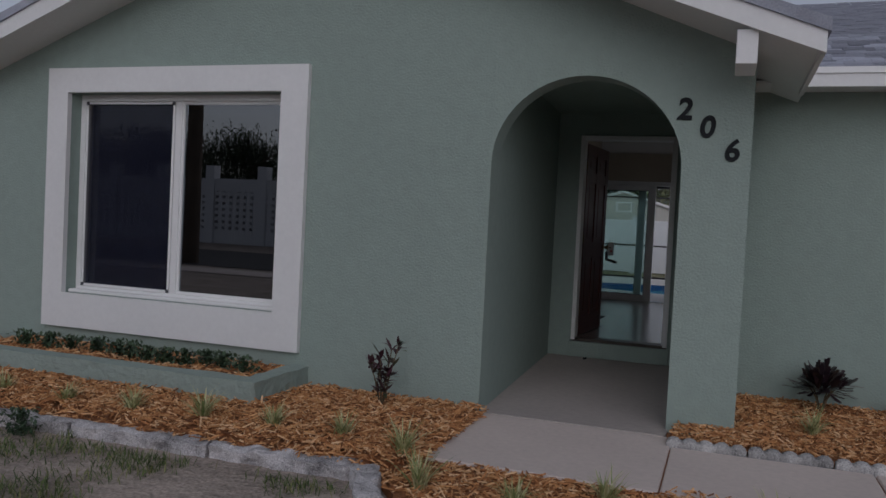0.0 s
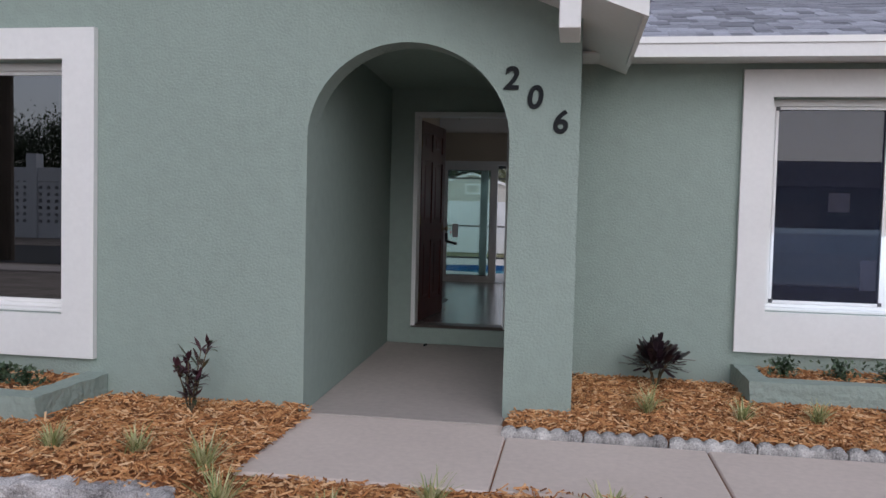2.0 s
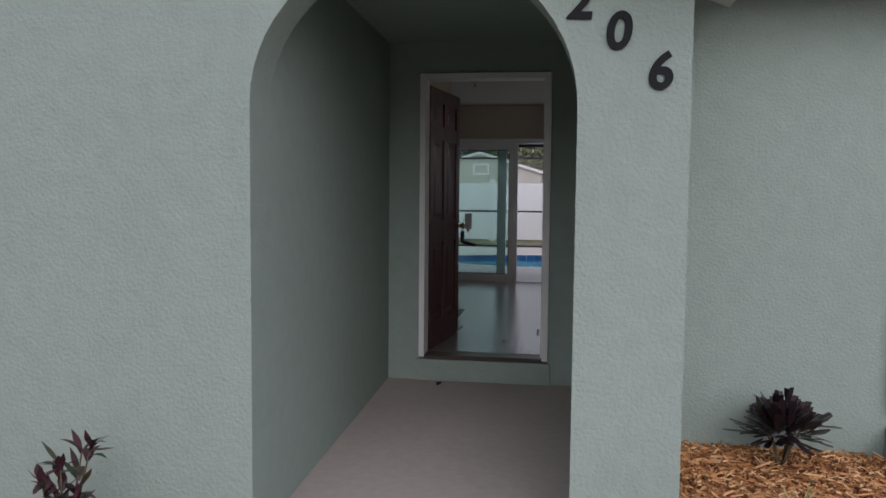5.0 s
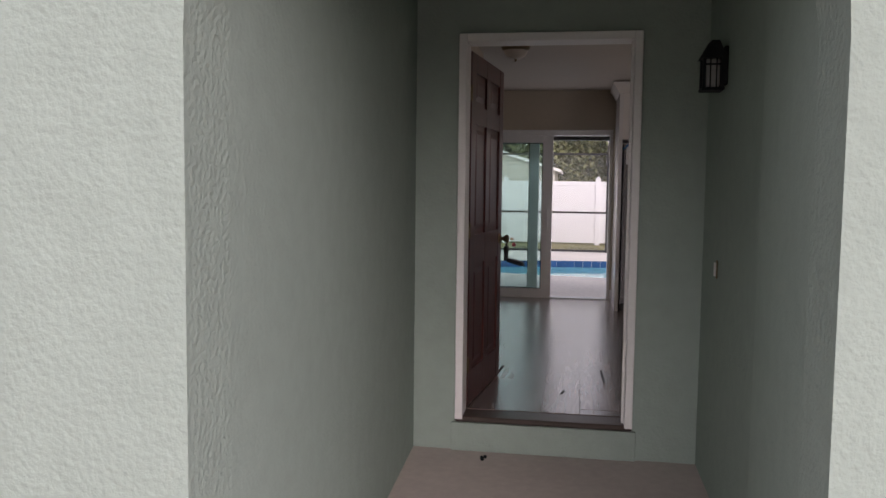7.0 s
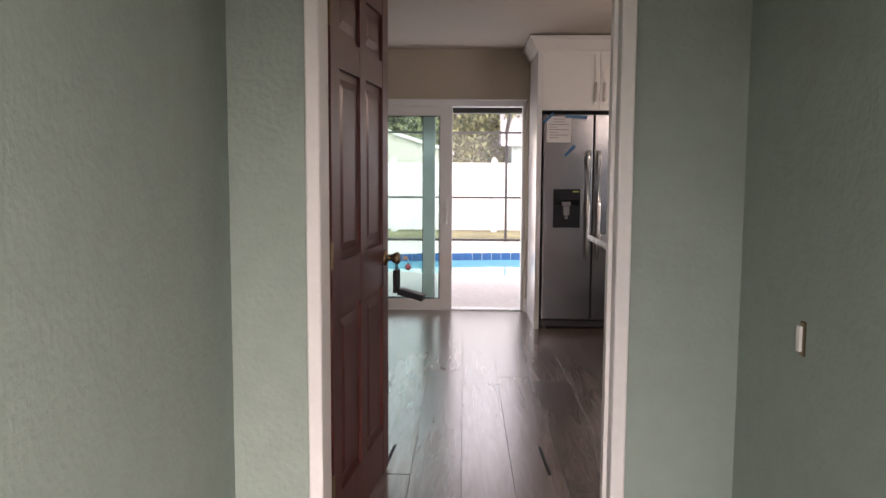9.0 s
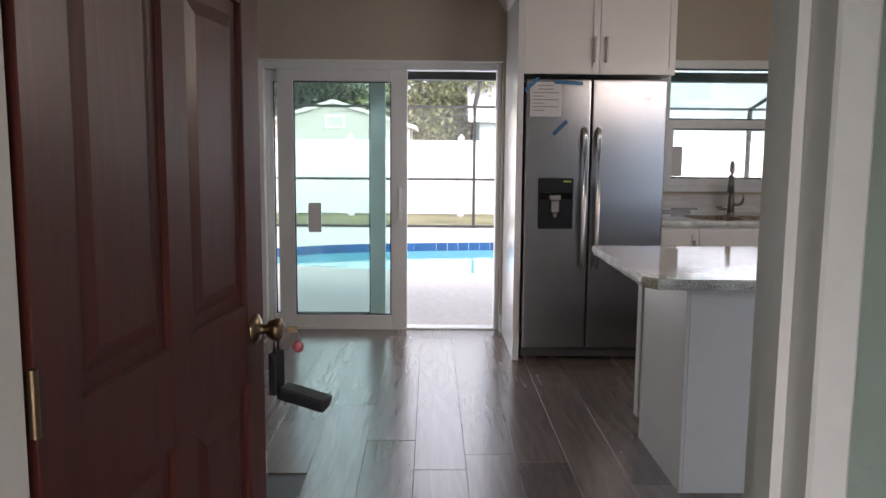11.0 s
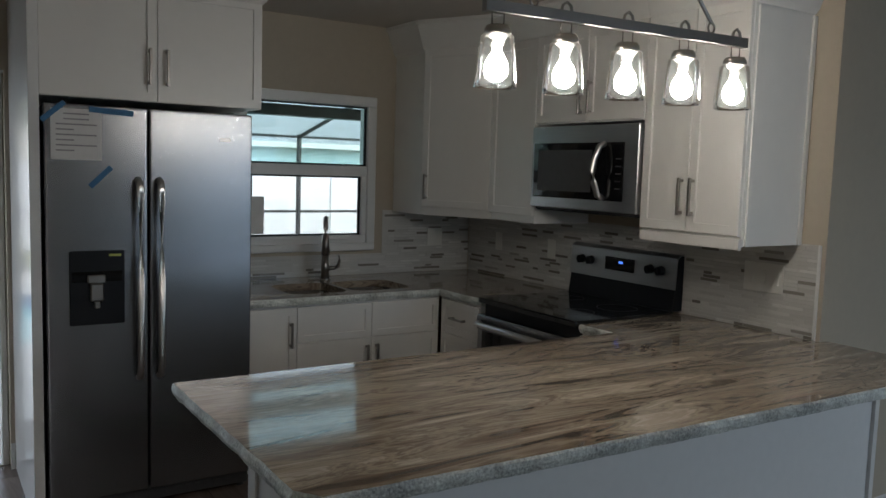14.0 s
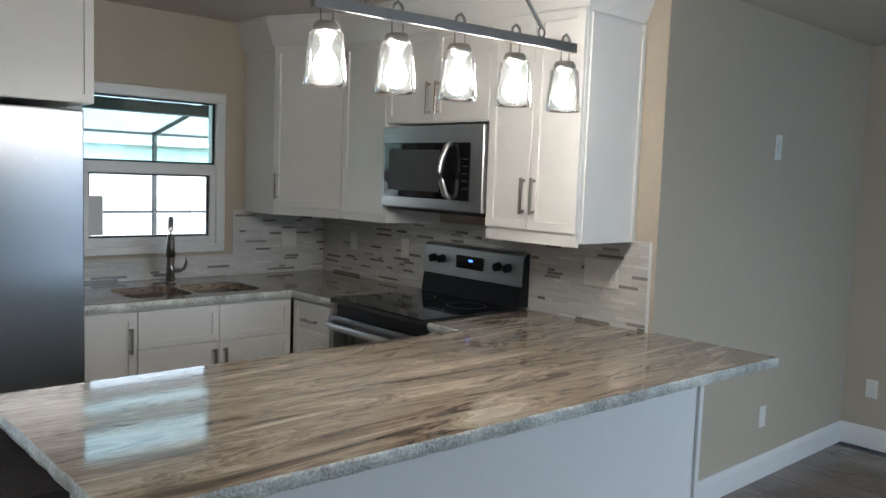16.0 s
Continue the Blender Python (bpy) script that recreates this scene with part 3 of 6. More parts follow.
# ---- entry ----
entry = thing("door_1", Matrix(), "open mahogany entry door frame with white jambs", "door frame", kind="structure")
jw = 0.045
b = bmesh.new()
for a in ((DX0, DX0 + jw, BACK - 0.03, BACK + 0.14, 0.302, DZ1), (DX1 - jw, DX1, BACK - 0.03, BACK + 0.14, 0.302, DZ1), (DX0 + jw, DX1 - jw, BACK - 0.03, BACK + 0.14, DZ1 - jw, DZ1)):
    box(b, *a, bev=0.004)
part("door_frame", b, TRIM_WHITE, entry, "white painted jamb with scuffs")
part("door_stop", bx(DX1 - jw - 0.014, DX1 - jw - 0.001, BACK + 0.03, BACK + 0.075, 0.31, DZ1 - jw), TRIM_WHITE, entry)
part("threshold", bx(DX0 + 0.003, DX1 - 0.003, BACK - 0.02, BACK + 0.147, 0.286, 0.318, bev=0.006), material("dark_threshold", (0.05, 0.035, 0.028), 0.4), entry, "dark worn wooden threshold")

leaf = thing("entry_door", pose(-1.155, BACK + 0.155, 0.33, 0, 0, 83.5), "dark red mahogany six-panel door standing open", "door")
LW, LH, LT = 0.905, 2.09, 0.044
b = bmesh.new()
cols = ((0.11, 0.405), (0.5, 0.795))
rows = ((0.2, 0.84), (1.02, 1.68), (1.79, 1.98))
# stiles and rails
box(b, 0, 0.11, 0, LT, 0, LH, bev=0.002)
box(b, 0.795, LW, 0, LT, 0, LH, bev=0.002)
box(b, 0.405, 0.5, 0.001, LT - 0.001, 0, LH)
zz = [0] + [q for r in rows for q in r] + [LH]
for i in range(0, len(zz), 2):
    for xa, xb in cols:
        box(b, xa, xb, 0.002, LT - 0.002, zz[i], zz[i + 1])
part("slab", b, DOOR_WOOD, leaf)
for za, zb in rows:
    for xa, xb in cols:
        b = bmesh.new()
        box(b, xa, xb, 0.014, LT - 0.014, za, zb)
        for f in (0.006, LT - 0.006):
            # raised field with sloping sides
            yi = 0.014 if f < LT / 2 else LT - 0.014
            o = [(xa + 0.03, za + 0.03), (xb - 0.03, za + 0.03), (xb - 0.03, zb - 0.03), (xa + 0.03, zb - 0.03)]
            q = [(xa + 0.06, za + 0.06), (xb - 0.06, za + 0.06), (xb - 0.06, zb - 0.06), (xa + 0.06, zb - 0.06)]
            vo = [b.verts.new((x, yi, z)) for x, z in o]
            vi = [b.verts.new((x, f, z)) for x, z in q]
            fs = [b.faces.new(vi)]
            for k in range(4):
                fs.append(b.faces.new((vo[k], vo[(k + 1) % 4], vi[(k + 1) % 4], vi[k])))
            bmesh.ops.recalc_face_normals(b, faces=fs)
        part("panel", b, DOOR_WOOD, leaf)
for s, nm in ((-1, "knob"), (1, "knob")):
    y = 0 if s < 0 else LT
    b = bmesh.new()
    m = Matrix.Translation((0.842, y, 0.955)) @ pose(0, 0, 0, 90 if s < 0 else -90)
    lathe(b, [(0.036, 0), (0.036, 0.004), (0.028, 0.01), (0.013, 0.014), (0.012, 0.028), (0.02, 0.034), (0.027, 0.05), (0.027, 0.06), (0.018, 0.066), (0.0, 0.066)], 20, m=m)
    part(nm, b, BRASS, leaf, "aged brass knob", True)
for z in (0.25, 1.05, 1.85):
    part("hinge", cyl(bmesh.new(), (-0.004, 0.0, z - 0.045), (-0.004, 0.0, z + 0.045), 0.007), BRASS, leaf)
# lock box hung on the knob, key and tag
kp = leaf.matrix_world @ Vector((0.842, -0.05, 0.955))
lb = thing("lock_box", Matrix.Translation(kp) @ pose(0, 0, 0, 0, 0, 80), "open black key lock box hanging on door knob", "lock box")
b = bmesh.new()
tube(b, [(-0.012, 0, -0.055), (-0.014, 0, 0.0), (-0.012, 0, 0.016), (0.0, 0, 0.026), (0.012, 0, 0.016), (0.014, 0, 0.0), (0.012, 0, -0.055)], 0.004)
part("shackle", b, NICKEL, lb, "steel shackle", True)
part("body", bx(-0.028, 0.028, -0.01, 0.01, -0.15, -0.05, bev=0.005, seg=2), PLASTIC_BLACK, lb)
tray = part("tray", bx(-0.03, 0.03, -0.115, 0.0, -0.015, 0.013, bev=0.006, seg=2), PLASTIC_BLACK, lb, "open black lid tray")
tray.matrix_basis = Matrix.Translation((0, -0.012, -0.142)) @ pose(0, 0, 0, 14)
ky = thing("key", Matrix.Translation(kp + Vector((0.016, 0.0, 0))), "brass key with red heart tag in the knob", "key")
part("bow", bx(0.012, 0.034, -0.001, 0.001, -0.008, 0.008, bev=0.0008), BRASS, ky)
b = bmesh.new()
bmesh.ops.create_uvsphere(b, u_segments=12, v_segments=8, radius=0.013, matrix=Matrix.Translation((0.035, 0, -0.04)) @ Matrix.Diagonal((1, 0.35, 1.1, 1)))
part("tag", b, material("red_tag", (0.5, 0.1, 0.12), 0.25), ky, "red heart-shaped tag", True)
part("ring", tube(bmesh.new(), [(0.032, 0.0, -0.005), (0.038, 0, -0.014), (0.035, 0, -0.026)], 0.0015, 6), NICKEL, ky)

# porch lamp and bell
lamp = thing("porch_lamp", Matrix.Translation((0.142, 7.58, 2.205)), "black lantern wall lamp with frosted glass beside the door", "wall lamp")
part("back_plate", bx(-0.02, -0.001, -0.05, 0.05, -0.08, 0.1, bev=0.004), BLACK, lamp)
part("arm", tube(bmesh.new(), [(-0.02, 0, 0.06), (-0.06, 0, 0.1), (-0.075, 0, 0.09)], 0.008), BLACK, lamp)
b = bmesh.new()
prism(b, [(-0.125, 0.045), (-0.005, 0.045), (-0.045, 0.125), (-0.08, 0.125)], "y", -0.06, 0.06)
part("roof", b, BLACK, lamp)
for sx in (-0.108, -0.025):
    for sy in (-0.045, 0.045):
        part("cage_post", bx(sx - 0.007, sx + 0.007, sy - 0.007, sy + 0.007, -0.09, 0.045), BLACK, lamp)
part("cage_base", bx(-0.118, -0.015, -0.055, 0.055, -0.105, -0.09, bev=0.003), BLACK, lamp)
for sx in (-0.08, -0.052):
    part("cage_bar", bx(sx - 0.003, sx + 0.003, -0.048, -0.042, -0.09, 0.045), BLACK, lamp)
part("cage_bar", bx(-0.101, -0.032, -0.0485, -0.0425, 0.012, 0.02), BLACK, lamp)
part("glass", bx(-0.1, -0.035, -0.037, 0.037, -0.088, 0.043, bev=0.006), material("frosted_glass", (0.32, 0.34, 0.33), 0.35), lamp, "frosted glass box")
bell = thing("doorbell", Matrix.Translation((0.142, 7.62, 1.25)), "small white doorbell button on stucco", "doorbell")
part("plate", bx(-0.008, -0.001, -0.013, 0.013, -0.045, 0.045, bev=0.003), BRASS, bell, "slim brass plate")
part("button", bx(-0.018, -0.0085, -0.01, 0.01, -0.032, 0.034, bev=0.004, seg=2), PLATE, bell, "white button")
bug = bmesh.new()
for p in ((0, 0, 0.01), (0.018, 0.01, 0.012), (0.005, -0.02, 0.008)):
    bmesh.ops.create_icosphere(bug, subdivisions=1, radius=0.012, matrix=Matrix.Translation(p))
solid("debris", bug, BLACK, "dark crumb of dirt on the porch floor", "debris", m=Matrix.Translation((-1.03, 7.95, SLAB + 0.003)))

# house numbers
for ch, x, z in (("2", -0.012, 2.36), ("0", 0.148, 2.24), ("6", 0.316, 2.084)):
    cu = bpy.data.curves.new("digit", "FONT")
    cu.body, cu.size, cu.extrude, cu.bevel_depth, cu.offset, cu.shear = ch, 0.206, 0.004, 0.0015, 0.004, 0.12
    tmp = new("digit_curve", cu)
    dg = bpy.context.evaluated_depsgraph_get()
    me = bpy.data.meshes.new_from_object(tmp.evaluated_get(dg))
    bpy.data.objects.remove(tmp)
    xs, ys = [v.co.x for v in me.vertices], [v.co.y for v in me.vertices]
    for v in me.vertices:
        v.co.x -= (min(xs) + max(xs)) / 2
        v.co.y -= (min(ys) + max(ys)) / 2
    me.materials.clear()
    me.materials.append(BLACK)
    ob = new("house_number", me)
    ob.matrix_world = pose(x, FRONT + SKEW * (x - ARCH_L) - 0.009, z, 90, 0, math.degrees(math.atan(SKEW)))
    tagged(ob, "black metal house number %s on the stucco" % ch, "house number", "house numbers beside the arch")

# ---- interior shell ----
KX, KY, PX, RX = 2.664, 10.62, -1.36, 4.85
SLX0, SLX1, SLZ = -1.935, -0.135, 2.325
WNX0, WNX1, WNZ0, WNZ1 = 1.0, 1.925, 1.385, 2.345
floor = thing("floor", Matrix(), "dark brown wood plank floor with satin sheen", "floor", kind="structure")
part("subfloor", prism(bmesh.new(), [(-1.5, 8.252), (0.28, 8.252), (0.28, 6.9), (4.85, 6.9), (4.85, 10.75), (2.9, 10.75), (2.9, 13.22), (-4.2, 13.22), (-4.2, 10.55), (-1.5, 10.55)], "z", 0.05, FLOOR - 0.006), RUBBER, floor)
solid("ceiling", bx(-4.4, 5.1, 6.9, 13.5, CEIL, CEIL + 0.1), CEILING, "smooth off-white painted ceiling", "ceiling", kind="structure")
bm = bmesh.new()
wall_cells(bm, [
    [(-4.2, 0), (SLX0, 0), (SLX0, CEIL), (-4.2, CEIL)],
    [(SLX0, 0), (SLX1, 0), (SLX1, FLOOR - 0.01), (SLX0, FLOOR - 0.01)],
    [(SLX0, SLZ), (SLX1, SLZ), (SLX1, CEIL), (SLX0, CEIL)],
    [(SLX1, 0), (WNX0, 0), (WNX0, CEIL), (SLX1, CEIL)],
    [(WNX0, 0), (WNX1, 0), (WNX1, WNZ0), (WNX0, WNZ0)],
    [(WNX0, WNZ1), (WNX1, WNZ1), (WNX1, CEIL), (WNX0, CEIL)],
    [(WNX1, 0), (KX + 0.2, 0), (KX + 0.2, CEIL), (WNX1, CEIL)]], KITCHEN, KITCHEN + 0.2)
solid("wall_north", bm, WALL_PAINT, "greige painted wall with sliding door and kitchen window", "wall", kind="structure")
bm = prism(bmesh.new(), [(KX, KITCHEN - 0.002), (KX, KY), (RX, KY), (RX, KY + 0.15), (KX + 0.2, KY + 0.15), (KX + 0.2, KITCHEN - 0.002)], "z", 0.05, CEIL - 0.002)
solid("wall_kitchen_east", bm, WALL_PAINT, "greige kitchen side wall turning into the living room", "wall", kind="structure")
solid("wall_east", bx(RX, RX + 0.15, 6.9, KY + 0.15, 0.05, CEIL - 0.002), WALL_PAINT, "greige living room end wall", "wall", kind="structure")
solid("wall_partition", bx(PX - 0.12, PX, BACK + 0.152, 10.55, 0.05, CEIL - 0.002), WALL_PAINT, "greige partition wall beside the entry door", "wall", kind="structure")
solid("wall_dining_south", bx(-4.2, PX - 0.122, 10.43, 10.55, 0.05, CEIL - 0.002), WALL_PAINT, "greige dining room wall", "wall", kind="structure")
solid("wall_dining_west", bx(-4.35, -4.2, 10.43, KITCHEN + 0.2, 0.05, CEIL - 0.002), WALL_PAINT, "greige dining room end wall", "wall", kind="structure")
bm = bmesh.new()
for a in ((DX1, 0.44, BACK + 0.152, BACK + 0.165), (0.442, 0.455, WING + 0.223, BACK + 0.165), (PX, DX0, BACK + 0.152, BACK + 0.165)):
    box(bm, *a, FLOOR, CEIL - 0.003)
box(bm, DX0, DX1, BACK + 0.152, BACK + 0.165, DZ1, CEIL - 0.003)
solid("wall_entry_inside", bm, WALL_PAINT, "greige inside face of the entry wall", "wall", kind="structure")
# room added behind the garage-side window, its dimness put into a dark paint
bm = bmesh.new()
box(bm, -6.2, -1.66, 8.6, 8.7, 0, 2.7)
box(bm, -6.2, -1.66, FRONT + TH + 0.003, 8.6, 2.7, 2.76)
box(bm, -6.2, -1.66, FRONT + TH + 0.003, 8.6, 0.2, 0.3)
solid("wall_front_room", bm, material("dim_room_paint", (0.25, 0.23, 0.2), 0.8), "plain added walls of the front room, shade put into their colour", "wall", kind="structure")
globe = thing("ceiling_globe", Matrix.Translation((-3.98, 6.5, 2.64)), "amber glowing ceiling lamp in the front room", "ceiling lamp")
part("stem", cyl(bmesh.new(), (0, 0, 0), (0, 0, 0.06), 0.03), BRASS, globe)
part("shade", lathe(bmesh.new(), [(0.0, -0.16), (0.08, -0.15), (0.14, -0.1), (0.16, -0.04), (0.16, 0.0)]), AMBER, globe, "amber glass shade", True)


def baseboard(name, x0, y0, x1, y1, side):
    """Skirting along a wall, with an eased top; side turns it to the room."""
    L = math.hypot(x1 - x0, y1 - y0)
    b = prism(bmesh.new(), [(0.0, 0), (0.016, 0), (0.016, 0.1), (0.011, 0.115), (0.008, 0.128), (0.0, 0.13)], "x", 0, L)
    a = math.degrees(math.atan2(y1 - y0, x1 - x0))
    return solid(name, b, BASE_WHITE, "white painted baseboard", "baseboard", kind="structure", m=Matrix.Translation((x0, y0, FLOOR)) @ pose(0, 0, 0, 0, 0, a) @ Matrix.Diagonal((1, side, 1, 1)))


baseboard("baseboard", -4.2, KITCHEN - 0.001, SLX0, KITCHEN - 0.001, -1)
baseboard("baseboard.001", KX + 0.1, KY - 0.001, RX, KY - 0.001, -1)
baseboard("baseboard.002", RX - 0.001, 6.9, RX - 0.001, KY, 1)
baseboard("baseboard.003", PX + 0.001, BACK + 0.17, PX + 0.001, 10.55, -1)

# ---- sliding door ----
sl = thing("door_2", Matrix.Translation((0, KITCHEN, 0)), "white vinyl sliding patio door standing half open", "sliding door", kind="structure")
b = bmesh.new()
f = 0.05
for a in ((SLX0 + 0.003, SLX0 + f, 0.06, 0.19, FLOOR, SLZ - 0.003), (SLX1 - f * 0.7, SLX1 - 0.003, 0.06, 0.19, FLOOR, SLZ - 0.003), (SLX0 + f, SLX1 - f * 0.7, 0.06, 0.19, SLZ - 0.065, SLZ - 0.003), (SLX0 + f, SLX1 - f * 0.7, 0.06, 0.19, FLOOR - 0.008, FLOOR + 0.012)):
    box(b, *a, bev=0.004)
part("door_frame", b, VINYL, sl, "white vinyl frame")


def sash(nm, x0, x1, ya, yb, z0, z1, st, mat):
    s = part(nm, bmesh.new(), VINYL, sl)
    b = bmesh.new()
    for a in ((x0, x0 + st[0], ya, yb, z0, z1), (x1 - st[1], x1, ya, yb, z0, z1), (x0 + st[0], x1 - st[1], ya, yb, z1 - st[2], z1), (x0 + st[0], x1 - st[1], ya, yb, z0, z0 + st[3])):
        box(b, *a, bev=0.004)
    s.data = finish(nm, b, VINYL)
    b = bmesh.new()
    for a in ((x0 + st[0], x0 + st[0] + 0.008, ya + 0.012, yb - 0.012, z0 + st[3], z1 - st[2]), (x1 - st[1] - 0.008, x1 - st[1], ya + 0.012, yb - 0.012, z0 + st[3], z1 - st[2]), (x0 + st[0], x1 - st[1], ya + 0.012, yb - 0.012, z1 - st[2] - 0.008, z1 - st[2]), (x0 + st[0], x1 - st[1], ya + 0.012, yb - 0.012, z0 + st[3], z0 + st[3] + 0.008)):
        box(b, *a)
    part("gasket", b, PLASTIC_BLACK, s)
    p = part("pane", bx(x0 + st[0], x1 - st[1], (ya + yb) / 2 - 0.003, (ya + yb) / 2 + 0.003, z0 + st[3], z1 - st[2]), mat, s, "green tinted glass")
    p.visible_shadow = False
    return s


sash("sliding_panel", -1.79, -0.83, 0.07, 0.115, FLOOR + 0.013, SLZ - 0.066, (0.12, 0.12, 0.085, 0.095), GLASS_GREEN)
sash("fixed_panel", SLX0 + f + 0.001, -0.995, 0.125, 0.17, FLOOR + 0.013, SLZ - 0.066, (0.055, 0.115, 0.085, 0.095), GLASS_CLEAR)
part("pull_handle", bx(-0.9, -0.875, 0.05, 0.069, 1.15, 1.4, bev=0.006), VINYL, sl, "white pull handle")
b = bmesh.new()
box(b, SLX0 - 0.0, SLX1, -0.006, 0.058, SLZ - 0.012, SLZ - 0.002)
part("head_trim", b, VINYL, sl)
solid("energy_label", bx(-1.57, -1.475, KITCHEN + 0.083, KITCHEN + 0.0845, 1.06, 1.28), PAPER, "paper energy label stuck on the sliding glass", "label")
b = bmesh.new()
prism(b, [(0, 0), (0.016, 0), (0.016, 0.1), (0.008, 0.13), (0, 0.13)], "x", 0, 0.055)
solid("trim_slider", b, BASE_WHITE, "short white baseboard return", "trim", kind="structure", m=Matrix.Translation((SLX1 + 0.0, KITCHEN - 0.0, FLOOR)) @ Matrix.Diagonal((1, -1, 1, 1)))

# ---- kitchen window ----
kw = thing("window_3", Matrix.Translation((0, KITCHEN, 0)), "white single-hung kitchen window above the sink", "window", kind="structure")
b = bmesh.new()
t = 0.085
for a in ((WNX0 + 0.002, WNX1 - 0.002, -0.02, 0.1, WNZ1 - t * 0.75, WNZ1 - 0.002), (WNX0 + 0.002, WNX1 - 0.002, -0.02, 0.1, WNZ0 + 0.002, WNZ0 + 0.05), (WNX0 + 0.002, WNX0 + t, -0.02, 0.1, WNZ0 + 0.05, WNZ1 - t * 0.75), (WNX1 - 0.06, WNX1 - 0.002, -0.02, 0.1, WNZ0 + 0.05, WNZ1 - t * 0.75)):
    box(b, *a, bev=0.005)
part("window_frame", b, VINYL, kw, "white vinyl frame")
zm = 1.885
b = bmesh.new()
for a in ((WNX0 + t, WNX1 - 0.06, -0.008, 0.05, zm - 0.035, zm + 0.03), (WNX0 + t, WNX1 - 0.06, -0.004, 0.05, WNZ0 + 0.05, WNZ0 + 0.1), (WNX1 - 0.095, WNX1 - 0.06, -0.004, 0.05, WNZ0 + 0.1, zm - 0.035), (WNX0 + t, WNX0 + t + 0.035, -0.004, 0.05, WNZ0 + 0.1, zm - 0.035)):
    box(b, *a, bev=0.003)
part("lower_sash", b, VINYL, kw, "white lower sash")
b = bmesh.new()
for x0, x1, z0, z1 in ((WNX0 + t, WNX1 - 0.06, zm + 0.03, WNZ1 - t * 0.75), (WNX0 + t + 0.035, WNX1 - 0.095, WNZ0 + 0.1, zm - 0.035)):
    for a in ((x0, x0 + 0.01, z0, z1), (x1 - 0.01, x1, z0, z1), (x0, x1, z0, z0 + 0.01), (x0, x1, z1 - 0.01, z1)):
        box(b, a[0], a[1], 0.012, 0.03, a[2], a[3])
part("gasket", b, PLASTIC_BLACK, kw)
for z0, z1 in ((zm + 0.03, WNZ1 - t * 0.75), (WNZ0 + 0.1, zm - 0.035)):
    p = part("pane", bx(WNX0 + t, WNX1 - 0.06, 0.019, 0.023, z0, z1), GLASS_GREEN if z0 > zm else GLASS_CLEAR, kw, "window glass")
    p.visible_shadow = False
part("lift", bx(1.25, 1.37, -0.014, -0.005, WNZ0 + 0.07, WNZ0 + 0.082, bev=0.003), VINYL, kw)
part("lift", bx(1.62, 1.74, -0.014, -0.005, WNZ0 + 0.07, WNZ0 + 0.082, bev=0.003), VINYL, kw)
solid("window_label", bx(1.12, 1.2, KITCHEN + 0.008, KITCHEN + 0.0095, 1.5, 1.72), PAPER, "paper label stuck on the kitchen window", "label")

# ---- cabinets ----


def handle(parent, x, z, L=0.14, horizontal=False, y=-0.02):
    b = bmesh.new()
    if horizontal:
        box(b, x - L / 2, x + L / 2, y - 0.032, y - 0.02, z - 0.006, z + 0.006, bev=0.002)
        for s in (-1, 1):
            box(b, x + s * (L / 2 - 0.012) - 0.006, x + s * (L / 2 - 0.012) + 0.006, y - 0.02, y - 0.0005, z - 0.006, z + 0.006)
    else:
        box(b, x - 0.006, x + 0.006, y - 0.032, y - 0.02, z - L / 2, z + L / 2, bev=0.002)
        for s in (-1, 1):
            box(b, x - 0.006, x + 0.006, y - 0.02, y - 0.0005, z + s * (L / 2 - 0.012) - 0.006, z + s * (L / 2 - 0.012) + 0.006)
    return part("handle", b, NICKEL, parent, "brushed nickel bar handle")


def shaker_mesh(x0, x1, z0, z1, rail):
    """One connected board with a recessed middle field."""
    b = bx(x0, x1, -0.02, -0.001, z0, z1, bev=0.0015)
    b.normal_update()
    f = max((f for f in b.faces if f.normal.y < -0.9), key=lambda f: f.calc_area())
    bmesh.ops.inset_region(b, faces=[f], thickness=rail)
    bmesh.ops.inset_region(b, faces=[f], thickness=0.001, depth=-0.009)
    return b


def shaker(parent, x0, x1, z0, z1, nm="door", rail=0.055, hx=None, hz=None, hh=False, L=0.14):
    """A framed door or drawer front on the front face y = 0."""
    g = 0.0015
    b = shaker_mesh(x0 + g, x1 - g, z0 + g, z1 - g, rail)
    d = part(nm, b, CABINET, parent)
    if hx is not None:
        handle(d, hx, hz, L, hh)
    return d


def crown(parent, pts, z0, z1, out=0.06):
    """Crown moulding that follows a front polyline (local x, y), sloping outwards."""
    b = bmesh.new()
    ds = []
    for p, q in zip(pts, pts[1:]):
        d = (Vector(q) - Vector(p)).normalized()
        ds.append(Vector((d.y, -d.x)))
    offs = []
    for i in range(len(pts)):
        a, c = ds[max(i - 1, 0)], ds[min(i, len(ds) - 1)]
        n = (a + c).normalized()
        offs.append(n / max(0.3, n.dot(c)))
    prof = [(0.0, z0), (0.012, z0 + 0.012), (0.018, z0 + 0.02), (out * 0.85, z1 - 0.025), (out, z1 - 0.02), (out, z1), (0.0, z1)]
    rings = [[b.verts.new((p[0] + o.x * r, p[1] + o.y * r, z)) for r, z in prof] for p, o in zip(pts, offs)]
    n = len(prof)
    for a, c in zip(rings, rings[1:]):
        for k in range(n):
            b.faces.new((a[k], a[(k + 1) % n], c[(k + 1) % n], c[k]))
    b.faces.new(rings[0])
    b.faces.new(rings[-1][::-1])
    bmesh.ops.recalc_face_normals(b, faces=b.faces[:])
    return part("crown_moulding", b, CABINET, parent)


FY = 12.46
